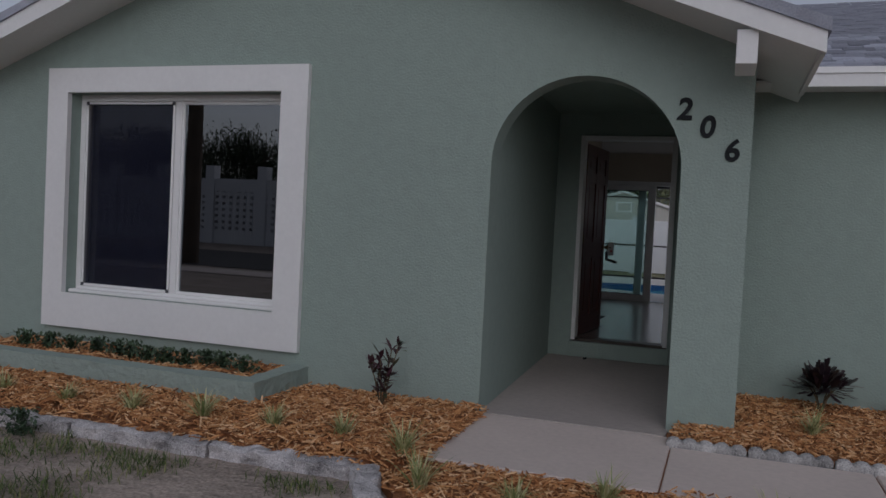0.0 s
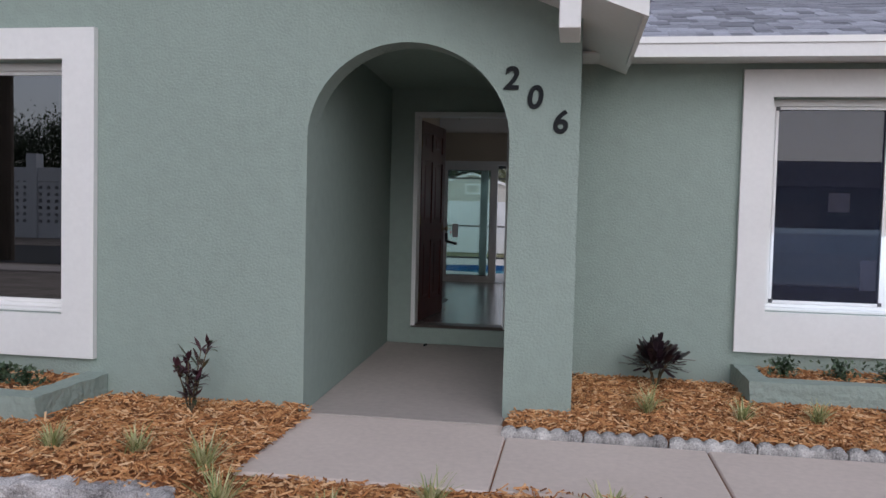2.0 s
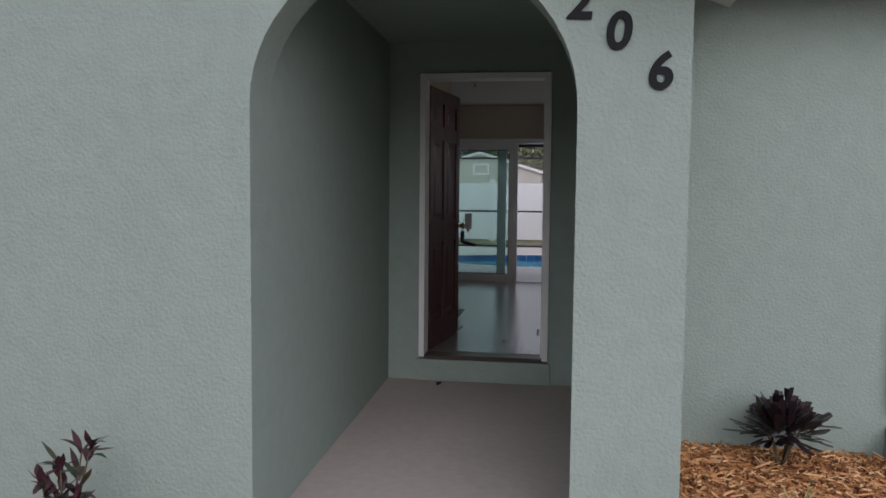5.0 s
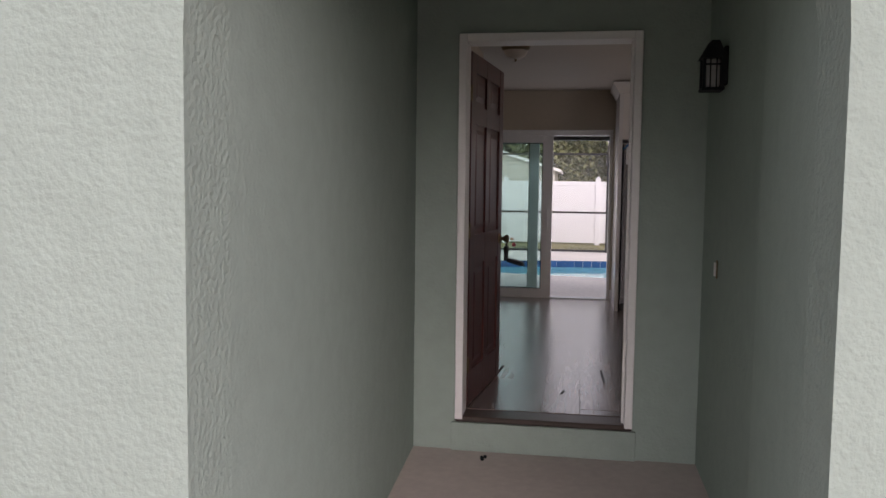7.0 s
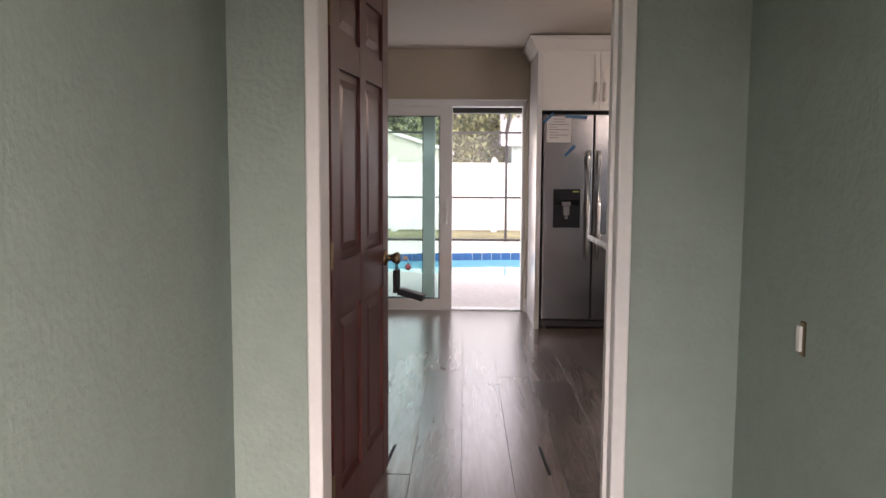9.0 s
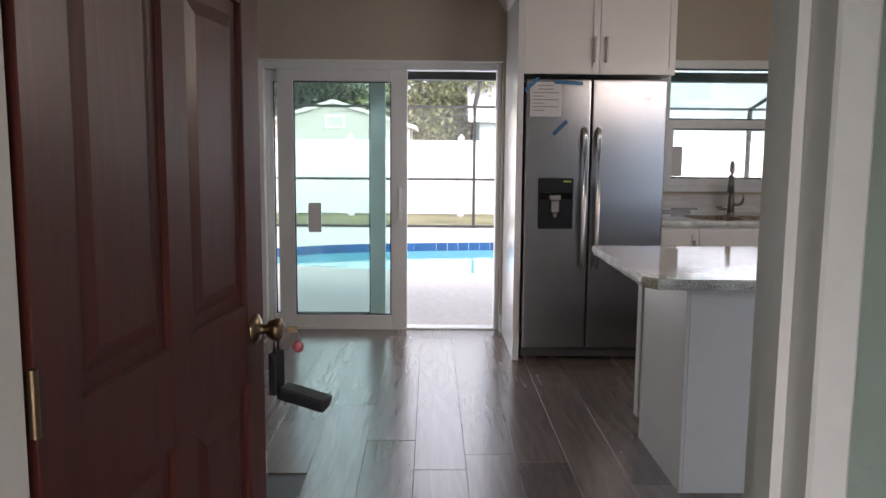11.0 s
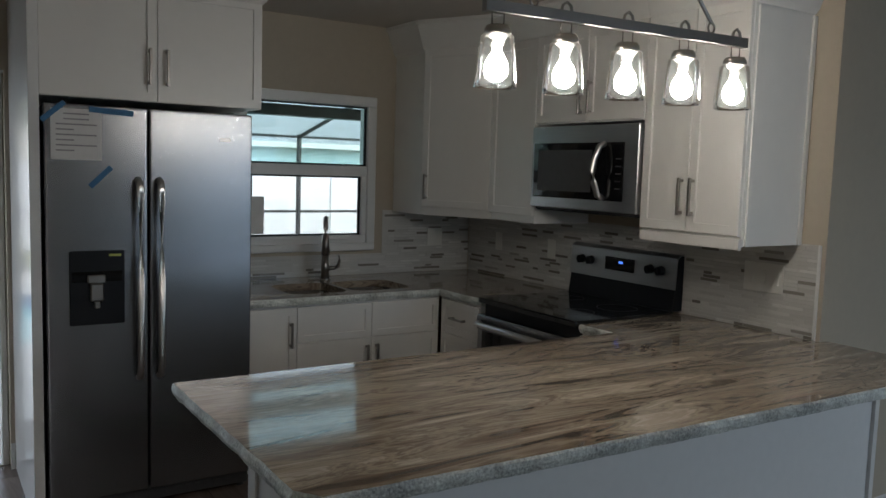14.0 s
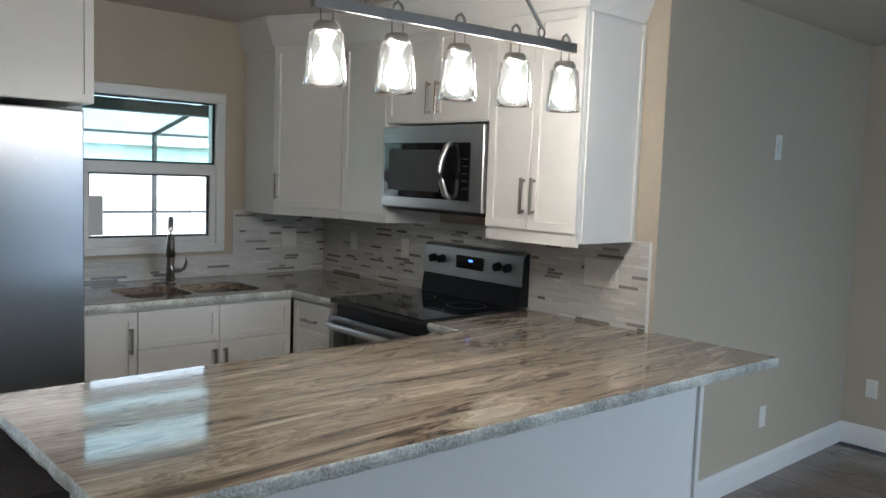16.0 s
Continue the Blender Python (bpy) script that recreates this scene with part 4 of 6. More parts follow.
# fridge surround
solid("fridge_panel", bx(-0.115, -0.075, FY - 0.06, KITCHEN - 0.002, FLOOR, CEIL - 0.13, bev=0.002), PANEL_WHITE, "tall glossy white end panel beside the refrigerator", "panel")
PANEL_WHITE.node_tree.nodes["Principled BSDF"].inputs["Roughness"].default_value = 0.16
c = thing("wall_cabinet", Matrix.Translation((-0.073, FY - 0.02, 2.165)), "white shaker cabinet above the refrigerator", "cabinet", "white kitchen wall cabinets")
part("body", bx(0, 0.955, 0, 0.775, 0, 0.5), CABINET, c)
shaker(c, 0, 0.475, 0, 0.5, hx=0.44, hz=0.15, L=0.16)
shaker(c, 0.475, 0.955, 0, 0.5, hx=0.515, hz=0.15, L=0.16)
crown(c, [(-0.042, 0.775), (-0.042, -0.022), (0.955, -0.022), (0.955, 0.775)], 0.485, 0.6, 0.07)

# refrigerator
fr = thing("refrigerator", Matrix.Translation((-0.055, FY, FLOOR)), "side-by-side stainless steel refrigerator with black dispenser", "refrigerator")
FW, FH = 0.895, 1.815
part("case", bx(0.005, FW - 0.005, 0.04, 0.74, 0.03, FH - 0.01), RUBBER, fr, "dark grey case")
gap = 0.42


def fdoor(x0, x1, nm):
    b = bmesh.new()
    box(b, x0, x1, -0.028, 0.036, 0.075, FH, bev=0.012, seg=3)
    return part(nm, b, STEEL, fr, "brushed stainless door")


ld = fdoor(0.0, gap - 0.004, "freezer_door")
rd = fdoor(gap + 0.004, FW, "fridge_door")
for d, x in ((ld, gap - 0.045), (rd, gap + 0.045)):
    b = bmesh.new()
    pts = [(x, -0.03, 1.5), (x, -0.06, 1.49), (x, -0.075, 1.44), (x, -0.082, 1.05), (x, -0.075, 0.67), (x, -0.06, 0.62), (x, -0.03, 0.61)]
    tube(b, pts, 0.016, 10)
    part("handle", b, HANDLE_STEEL, d, "long curved steel handle", True)
disp = part("dispenser", bx(0.09, 0.315, -0.034, -0.027, 0.865, 1.19, bev=0.003), PLASTIC_BLACK, ld, "black water dispenser")
b = bmesh.new()
box(b, 0.16, 0.235, -0.05, -0.035, 1.05, 1.085, bev=0.004)
box(b, 0.17, 0.225, -0.055, -0.035, 0.97, 1.05, bev=0.006)
box(b, 0.185, 0.21, -0.06, -0.035, 0.94, 0.97, bev=0.004)
part("spout", b, NICKEL, ld, "grey dispenser spout")
part("control_panel", bx(0.1, 0.305, -0.0355, -0.0343, 1.055, 1.1), GLOSS_BLACK, ld)
part("indicator", bx(0.25, 0.3, -0.0365, -0.0345, 1.165, 1.175), material("yellow_label", (0.55, 0.6, 0.15), 0.6), ld, "yellow label")
b = bmesh.new()
box(b, 0.0, FW, 0.0, 0.04, 0.012, 0.07, bev=0.004)
for i in range(14):
    box(b, 0.14 + i * 0.045, 0.17 + i * 0.045, -0.004, 0.0, 0.03, 0.055)
part("kick_grille", b, RUBBER, fr, "dark kick grille")
part("foot", cyl(bmesh.new(), (0.03, 0.02, 0), (0.03, 0.02, 0.03), 0.02), RUBBER, fr)
part("foot", cyl(bmesh.new(), (FW - 0.03, 0.02, 0), (FW - 0.03, 0.02, 0.03), 0.02), RUBBER, fr)
part("badge", bx(0.74, 0.79, -0.0305, -0.028, FH - 0.13, FH - 0.115), NICKEL, rd)
sheet = thing("notice_sheet", Matrix.Translation((-0.03, FY - 0.03, 1.9)), "white printed sheet taped to the refrigerator door", "paper")
part("paper", bx(0.0, 0.2, -0.0015, -0.0005, 0.0, 0.215), PAPER, sheet)
for i in range(8):
    part("print_line", bx(0.05 if i < 2 else 0.02, 0.15 if i < 2 else (0.09 if i % 2 else 0.18), -0.0022, -0.0016, 0.19 - i * 0.022, 0.196 - i * 0.022), INK, sheet)
b = bx(-0.06, 0.06, -0.0018, -0.0006, -0.011, 0.011)
solid("tape_strip", b, TAPE, "strip of blue painter's tape on steel door", "tape", "blue tape strips", m=pose(0.165, FY - 0.0295, 1.83, 0, -45, 0))
solid("tape_strip", bx(-0.06, 0.06, -0.0018, -0.0006, -0.011, 0.011), TAPE, "strip of blue painter's tape holding the sheet", "tape", "blue tape strips", m=pose(-0.02, FY - 0.032, 2.1, 0, -42, 0))
solid("tape_strip", bx(-0.09, 0.09, -0.0018, -0.0006, -0.012, 0.012), TAPE, "strip of blue painter's tape at door top", "tape", "blue tape strips", m=pose(0.21, FY - 0.032, 2.112, 0, 3, 0))

# base cabinets on the window wall
CT = FLOOR + 0.915
CB = CT - 0.04
BY, BX = 12.52, 2.0


def base_unit(name, m, w, depth, fronts, lab, toe=True):
    c = thing(name, m, lab, "cabinet", "white kitchen base cabinets")
    part("body", bx(0, w, 0, depth, 0.1, CB - FLOOR - 0.002), CABINET, c)
    part("toe_kick", bx(0.002, w - 0.002, 0.06, depth, 0, 0.099), CABINET, c)
    for k in fronts:
        shaker(c, *k[:4], nm=k[4], rail=k[5], hx=k[6], hz=k[7], hh=k[8], L=0.13)
    return c


hb = CB - FLOOR
M = Matrix.Translation((0.86, BY, FLOOR))
base_unit("base_cabinet", M, 0.25, 0.69, [(0, 0.25, 0.1, hb - 0.01, "door", 0.055, 0.215, hb - 0.15, False)], "narrow white shaker base cabinet beside the refrigerator")
M = Matrix.Translation((1.112, BY, FLOOR))
base_unit("base_cabinet", M, 0.868, 0.05, [(0.0, 0.43, hb - 0.2, hb - 0.01, "false_front", 0.05, None, 0, False), (0.43, 0.86, hb - 0.2, hb - 0.01, "false_front", 0.05, None, 0, False), (0, 0.43, 0.1, hb - 0.2, "door", 0.055, 0.4, hb - 0.3, False), (0.43, 0.86, 0.1, hb - 0.2, "door", 0.055, 0.46, hb - 0.3, False)], "white shaker sink cabinet with two false drawer fronts")
M = Matrix.Translation((BX, 12.515, FLOOR)) @ pose(0, 0, 0, 0, 0, -90)
base_unit("base_cabinet", M, 0.39, 0.66, [(0.03, 0.39, hb - 0.2, hb - 0.01, "drawer", 0.05, 0.21, hb - 0.105, True), (0.03, 0.39, 0.1, hb - 0.2, "drawer", 0.055, 0.21, hb - 0.3, True)], "white shaker drawer cabinet beside the range")
M = Matrix.Translation((BX, 11.345, FLOOR)) @ pose(0, 0, 0, 0, 0, -90)
base_unit("base_cabinet", M, 0.27, 0.66, [(0.0, 0.27, 0.1, hb - 0.01, "door", 0.055, None, 0, False)], "white filler base cabinet between range and peninsula")

# peninsula
pen = thing("peninsula_cabinet", Matrix.Translation((0, 0, FLOOR)), "white kitchen peninsula with plain back panel and end panel", "cabinet")
part("back_panel", bx(0.37, 2.66, 10.36, 10.38, 0.0, hb - 0.002, bev=0.002), PANEL_WHITE, pen, "plain white back panel")
part("corner_trim", bx(2.63, 2.658, 10.345, 10.359, 0.0, hb - 0.002), CABINET, pen)
part("end_panel", bx(0.355, 0.369, 10.36, 11.06, 0.1, hb - 0.002, bev=0.002), CABINET, pen, "white end panel")
part("toe_end", bx(0.3575, 0.369, 10.36, 11.0, 0.0, 0.099), CABINET, pen)
part("body", bx(0.372, 2.65, 10.382, 11.06, 0.1, hb - 0.002), CABINET, pen)
part("end_stile", bx(0.345, 0.3545, 11.0, 11.06, 0.1, hb - 0.002), CABINET, pen)
shaker_m = thing("peninsula_doors", Matrix.Translation((2.65, 11.061, FLOOR)) @ pose(0, 0, 0, 0, 0, 180), "white shaker doors on the kitchen side of the peninsula", "cabinet")
for i in range(4):
    shaker(shaker_m, 0.68 + i * 0.4, 1.08 + i * 0.4, 0.1, hb - 0.01, hx=0.73 + i * 0.4, hz=hb - 0.15)


def countertop(name, pts, lab, holes=()):
    """A stone slab with a chipped, wavy edge."""
    ct = thing(name, Matrix(), lab, "countertop")
    out = []
    n = len(pts)
    for i in range(n):
        p, q = Vector(pts[i]), Vector(pts[(i + 1) % n])
        L = (q - p).length
        k = max(1, int(L / 0.035))
        for j in range(k):
            r = p.lerp(q, j / k)
            w = noise.noise(Vector((r.x * 14, r.y * 14, 3.1))) * 0.005
            d = (q - p).normalized()
            out.append((r.x + d.y * w, r.y - d.x * w))
    b = bmesh.new()
    es = []
    for loop in (out, *holes):
        v = [b.verts.new((x, y, CT)) for x, y in loop]
        es += [b.edges.new((v[k - 1], v[k])) for k in range(len(v))]
    bmesh.ops.triangle_fill(b, use_beauty=True, use_dissolve=False, edges=es, normal=(0, 0, 1))
    part("slab_top", b, GRANITE, ct)
    for loop in holes:
        b = bmesh.new()
        v0, v1 = [b.verts.new((x, y, CT)) for x, y in loop], [b.verts.new((x, y, CB)) for x, y in loop]
        for k in range(len(loop)):
            b.faces.new((v0[k - 1], v0[k], v1[k], v1[k - 1]))
        part("cutout_edge", b, GRANITE, ct)
    b = bmesh.new()
    lv = []
    for z, o in ((CT, 0.0), (CT - 0.006, 0.004), (CT - 0.02, 0.007), (CT - 0.034, 0.003), (CB, -0.002)):
        ring = []
        for i, (x, y) in enumerate(out):
            a, c = Vector(out[i - 1]), Vector(out[(i + 1) % len(out)])
            d = (c - a).normalized()
            w = o + (noise.noise(Vector((x * 40, y * 40, z * 90))) * 0.004 if o else 0)
            ring.append(b.verts.new((x + d.y * w, y - d.x * w, z)))
        lv.append(ring)
    for r0, r1 in zip(lv, lv[1:]):
        for i in range(len(out)):
            j = (i + 1) % len(out)
            b.faces.new((r0[i], r0[j], r1[j], r1[i]))
    if not holes:
        b.faces.new(lv[-1])
    bmesh.ops.recalc_face_normals(b, faces=b.faces[:])
    part("slab_edge", b, GRANITE_EDGE, ct, "chiselled grey stone edge")
    return ct


SX0, SX1, SY0, SY1 = 1.12, 1.86, 12.59, 12.96
XM = (SX0 + SX1) / 2 - 0.02


def rounded(xa, xb, ins=0.0):
    """A rounded rectangle over the sink's depth."""
    out = []
    for k in range(32):
        a = 2 * math.pi * k / 32
        c, s = math.cos(a), math.sin(a)
        out.append(((xa + xb) / 2 + ((xb - xa) / 2 - ins) * math.copysign(abs(c) ** 0.4, c), (SY0 + SY1) / 2 + ((SY1 - SY0) / 2 - ins) * math.copysign(abs(s) ** 0.4, s)))
    return out


countertop("countertop", [(0.135, 10.2), (0.175, 10.14), (2.70, 10.06), (2.71, KY - 0.003), (KX - 0.003, KY - 0.003), (KX - 0.003, 11.345), (1.985, 11.345), (1.985, 11.14), (0.135, 11.14)], "brown veined granite peninsula countertop with chiselled edge")
countertop("countertop", [(0.862, 12.495), (1.12, 12.495), (1.975, 12.495), (1.985, 12.105), (KX - 0.003, 12.105), (KX - 0.003, KITCHEN - 0.003), (0.862, KITCHEN - 0.003)], "brown veined granite countertop under the kitchen window", holes=[rounded(SX0, XM - 0.01), rounded(XM + 0.01, SX1)])

# sink: rim and two bowls laid in the stone
sk = thing("sink", Matrix.Translation((0, 0, CB)), "double-bowl stainless undermount kitchen sink", "sink")
for xa, xb in ((SX0, XM - 0.01), (XM + 0.01, SX1)):
    b = bmesh.new()
    rs = [[b.verts.new((x, y, z)) for x, y in rounded(xa, xb, ins)] for ins, z in ((-0.012, -0.0005), (0.002, -0.001), (0.006, -0.12), (0.02, -0.165), (0.05, -0.175))]
    for r0, r1 in zip(rs, rs[1:]):
        for k in range(32):
            b.faces.new((r0[k], r0[(k + 1) % 32], r1[(k + 1) % 32], r1[k]))
    b.faces.new(rs[-1])
    part("bowl", b, CHROME, sk, "brushed steel bowl", True)
    part("drain", cyl(bmesh.new(), ((xa + xb) / 2, 12.78, -0.174), ((xa + xb) / 2, 12.78, -0.171), 0.04), NICKEL, sk)

fc = thing("faucet", Matrix.Translation((1.51, 13.04, CT)) @ pose(0, 0, 0, 0, 0, -24), "brushed nickel pull-down kitchen faucet with side lever", "faucet")
part("base", cyl(bmesh.new(), (0, 0, 0), (0, 0, 0.012), 0.03), NICKEL, fc, "", True)
b = bmesh.new()
tube(b, [(0, 0, 0.01), (0, 0, 0.12), (0, 0, 0.25)] + [(0, -0.045 + 0.045 * math.cos(a), 0.31 + 0.06 * math.sin(a)) for a in [math.pi * k / 8 for k in range(9)]] + [(0, -0.09, 0.28)], 0.015, 12)
part("neck", b, NICKEL, fc, "", True)
part("spray_head", cyl(bmesh.new(), (0, -0.09, 0.285), (0, -0.094, 0.16), 0.018, 0.026), NICKEL, fc, "", True)
part("body", cyl(bmesh.new(), (0, 0, 0.01), (0, 0, 0.15), 0.026, 0.02), NICKEL, fc, "", True)
b = bmesh.new()
cyl(b, (0.0, 0, 0.07), (0.06, 0, 0.075), 0.014, 0.012)
tube(b, [(0.055, 0, 0.075), (0.075, 0, 0.085), (0.085, -0.01, 0.12), (0.08, -0.01, 0.15)], [0.011, 0.01, 0.008, 0.006])
part("lever", b, NICKEL, fc, "curved side lever", True)

# backsplash
def backsplash(name, m, L, H, cut, lab):
    """Narrow mosaic bars on a grout bed; m maps local x along the wall, z up, y towards the wall."""
    bs = thing(name, m, lab, "backsplash", kind="structure")
    verts, faces = [], []
    rng = random.Random(7)
    rows = int(H / 0.0165)
    for r in range(rows):
        z0 = r * 0.0165
        x = -rng.random() * 0.1
        while x < L:
            w = rng.choice((0.05, 0.1, 0.1, 0.15, 0.15))
            a, c = max(x, 0), min(x + w - 0.002, L)
            if c - a > 0.012 and not any(a < q[1] and c > q[0] and z0 + 0.015 > q[2] and z0 < q[3] for q in cut):
                d = -0.005 - rng.random() * 0.0015
                k = len(verts)
                verts += [(a, 0, z0), (c, 0, z0), (c, 0, z0 + 0.0148), (a, 0, z0 + 0.0148), (a + 0.001, d, z0 + 0.001), (c - 0.001, d, z0 + 0.001), (c - 0.001, d, z0 + 0.0138), (a + 0.001, d, z0 + 0.0138)]
                faces += [(k + 4, k + 5, k + 6, k + 7), (k, k + 1, k + 5, k + 4), (k + 1, k + 2, k + 6, k + 5), (k + 2, k + 3, k + 7, k + 6), (k + 3, k, k + 4, k + 7)]
            x += w
    listed("mosaic_tile", verts, faces, TILE, bs, "narrow white, grey and brown glass mosaic bars", kind="stuff")
    b = bmesh.new()
    box(b, 0, L, -0.0035, -0.0005, 0, H if not cut else cut[0][2])
    if cut:
        box(b, cut[0][1], L, -0.0035, -0.0005, cut[0][2], H)
    part("grout_bed", b, GROUT, bs)
    return bs


SPZ = 1.66 - CT - 0.02
backsplash("backsplash", Matrix.Translation((0.862, KITCHEN - 0.001, CT + 0.001)), KX - 0.87, SPZ, [(-1, WNX1 + 0.06 - 0.862, WNZ0 - CT - 0.02, 2)], "grey-white linear mosaic backsplash beneath window")
bs2 = backsplash("backsplash", Matrix.Translation((KX - 0.001, KITCHEN - 0.01, CT + 0.001)) @ pose(0, 0, 0, 0, 0, -90), KITCHEN - KY - 0.04, SPZ, [], "grey-white linear mosaic backsplash behind range")
part("edge_strip", bx(KITCHEN - KY - 0.04, KITCHEN - KY - 0.028, -0.009, -0.0005, 0, SPZ), VINYL, bs2)

# wall cabinets
UZ0, UZ1 = 1.665, 2.63
UX = 2.27
c = thing("wall_cabinet", Matrix.Translation((0, 0, 0)), "white shaker corner wall cabinet with diagonal door", "cabinet", "white kitchen wall cabinets")
A, Bp = Vector((2.06, 12.87)), Vector((UX, 12.44))
part("body", prism(bmesh.new(), [(2.06, KITCHEN - 0.002), (2.06, 12.87), (UX, 12.44), (KX - 0.002, 12.44), (KX - 0.002, KITCHEN - 0.002)], "z", UZ0 - 0.03, UZ1), CABINET, c)
d = Bp - A
ang = math.degrees(math.atan2(d.y, d.x))
sub = part("door", shaker_mesh(0.01, d.length - 0.01, UZ0 + 0.02, UZ1 - 0.02, 0.055), CABINET, c)
sub.matrix_basis = Matrix.Translation((A.x, A.y, 0)) @ pose(0, 0, 0, 0, 0, ang)
handle(sub, 0.045, UZ0 + 0.14, 0.15)
crown(c, [(2.06, KITCHEN - 0.002), (2.06, 12.87), (UX - 0.001, 12.44)], UZ1 - 0.03, CEIL - 0.003, 0.08)


def wall_unit(y1, w, z0, fronts, lab, z1=UZ1, light=True):
    c = thing("wall_cabinet", Matrix.Translation((UX, y1, 0)) @ pose(0, 0, 0, 0, 0, -90), lab, "cabinet", "white kitchen wall cabinets")
    part("body", bx(0, w, 0, KX - UX - 0.002, z0 - (0.03 if light else 0), z1), CABINET, c)
    for k in fronts:
        shaker(c, *k[:4], hx=k[4], hz=k[5], L=0.16)
    return c


c1 = wall_unit(12.438, 0.39, UZ0, [(0.0, 0.39, UZ0 + 0.01, UZ1 - 0.02, None, 0)], "white shaker wall cabinet next to the microwave")
crown(c1, [(0, -0.001), (0.39, -0.001)], UZ1 - 0.03, CEIL - 0.003, 0.08)
c2 = wall_unit(12.046, 0.766, 2.16, [(0, 0.383, 2.165, UZ1 - 0.02, 0.35, 2.28), (0.383, 0.766, 2.165, UZ1 - 0.02, 0.416, 2.28)], "short white shaker cabinet above the microwave", light=False)
crown(c2, [(0, -0.001), (0.766, -0.001)], UZ1 - 0.03, CEIL - 0.003, 0.08)
c3 = wall_unit(11.278, 0.53, UZ0, [(0.0, 0.265, UZ0 + 0.01, UZ1 - 0.02, 0.235, UZ0 + 0.16), (0.265, 0.53, UZ0 + 0.01, UZ1 - 0.02, 0.295, UZ0 + 0.16)], "double-door white shaker wall cabinet at the wall end")
crown(c3, [(0, -0.001), (0.53, -0.001), (0.53, KX - UX)], UZ1 - 0.03, CEIL - 0.003, 0.08)
part("light_rail", bx(0.001, 0.53, -0.012, 0.006, UZ0 - 0.045, UZ0 - 0.001), CABINET, c3)
part("side_panel", bx(0.531, 0.538, 0.02, KX - UX - 0.03, UZ0 - 0.03, UZ1 - 0.04), CABINET, c3)
part("scribe", bx(0.531, 0.546, KX - UX - 0.028, KX - UX - 0.004, UZ0 - 0.03, UZ1 - 0.04), CABINET, c3)

# microwave
mw = thing("microwave", Matrix.Translation((UX - 0.03, 12.04, 1.72)) @ pose(0, 0, 0, 0, 0, -90), "stainless over-the-range microwave with black glass door", "microwave")
MW, MH = 0.755, 0.425
part("case", bx(0.004, MW - 0.004, 0.025, KX - UX + 0.028, 0.0, MH - 0.003), RUBBER, mw, "dark case")
part("face", bx(0, MW, -0.01, 0.024, 0.012, MH, bev=0.004), STEEL_LIGHT, mw, "stainless face")
part("door_glass", bx(0.022, MW - 0.085, -0.014, -0.0105, 0.065, MH - 0.085, bev=0.003), GLOSS_BLACK, mw, "black glass door")
part("window_mesh", bx(0.06, 0.46, -0.0152, -0.0142, 0.1, MH - 0.12), RUBBER, mw, "dark perforated door window")
for i in range(5):
    part("key_print", bx(MW - 0.135, MW - 0.1, -0.0152, -0.0142, 0.12 + i * 0.035, 0.126 + i * 0.035), RUBBER, mw)
b = bmesh.new()
tube(b, [(0.545, -0.014, 0.075), (0.54, -0.045, 0.09), (0.53, -0.062, 0.15), (0.525, -0.066, 0.205), (0.53, -0.062, 0.26), (0.54, -0.045, 0.32), (0.545, -0.014, 0.335)], 0.015, 10)
part("handle", b, HANDLE_STEEL, mw, "bowed steel handle", True)
part("vent", bx(0.01, MW - 0.01, 0.03, 0.3, -0.006, -0.0005), PLASTIC_BLACK, mw)

# range
rg = thing("range", Matrix.Translation((1.985, 12.1, FLOOR)) @ pose(0, 0, 0, 0, 0, -90), "black and stainless electric range with glass cooktop", "stove")
RW, RD = 0.75, 0.675
part("case", bx(0.003, RW - 0.003, 0.02, RD, 0.05, 0.9), PLASTIC_BLACK, rg, "black case")
part("cooktop", bx(0, RW, -0.025, RD - 0.06, 0.9, 0.928, bev=0.006, seg=2), GLOSS_BLACK, rg, "black glass cooktop")
for x, y, r in ((0.2, 0.16, 0.1), (0.55, 0.16, 0.085), (0.2, 0.43, 0.075), (0.55, 0.43, 0.1)):
    b = lathe(bmesh.new(), [(r - 0.002, 0), (r, 0.0006), (r + 0.002, 0)], 36, (x, y, 0.9283))
    part("burner_ring", b, RUBBER, rg)
part("oven_door", bx(0.004, RW - 0.004, -0.03, 0.019, 0.2, 0.84, bev=0.005), STEEL, rg, "oven door")
part("oven_glass", bx(0.05, RW - 0.05, -0.033, -0.0305, 0.27, 0.76), GLOSS_BLACK, rg, "black oven glass")
part("door_trim", bx(0.004, RW - 0.004, -0.0345, -0.0305, 0.765, 0.835), STEEL, rg)
b = bmesh.new()
tube(b, [(0.03, -0.03, 0.8), (0.05, -0.07, 0.8), (0.1, -0.08, 0.8), (RW - 0.1, -0.08, 0.8), (RW - 0.05, -0.07, 0.8), (RW - 0.03, -0.03, 0.8)], 0.014, 10)
part("handle", b, HANDLE_STEEL, rg, "steel bar handle", True)
part("drawer", bx(0.004, RW - 0.004, -0.028, 0.019, 0.05, 0.19, bev=0.004), STEEL, rg)
b = prism(bmesh.new(), [(RD - 0.075, 0.929), (RD - 0.001, 0.929), (RD - 0.001, 1.2), (RD - 0.03, 1.2), (RD - 0.05, 1.185), (RD - 0.06, 1.03)], "x", 0.0, RW)
part("backguard", b, PLASTIC_BLACK, rg, "black backguard")
b = prism(bmesh.new(), [(RD - 0.066, 1.035), (RD - 0.0605, 1.035), (RD - 0.0505, 1.187), (RD - 0.03, 1.2005), (RD - 0.002, 1.2005), (RD - 0.002, 1.205), (RD - 0.03, 1.206), (RD - 0.056, 1.19)], "x", -0.004, RW + 0.004)
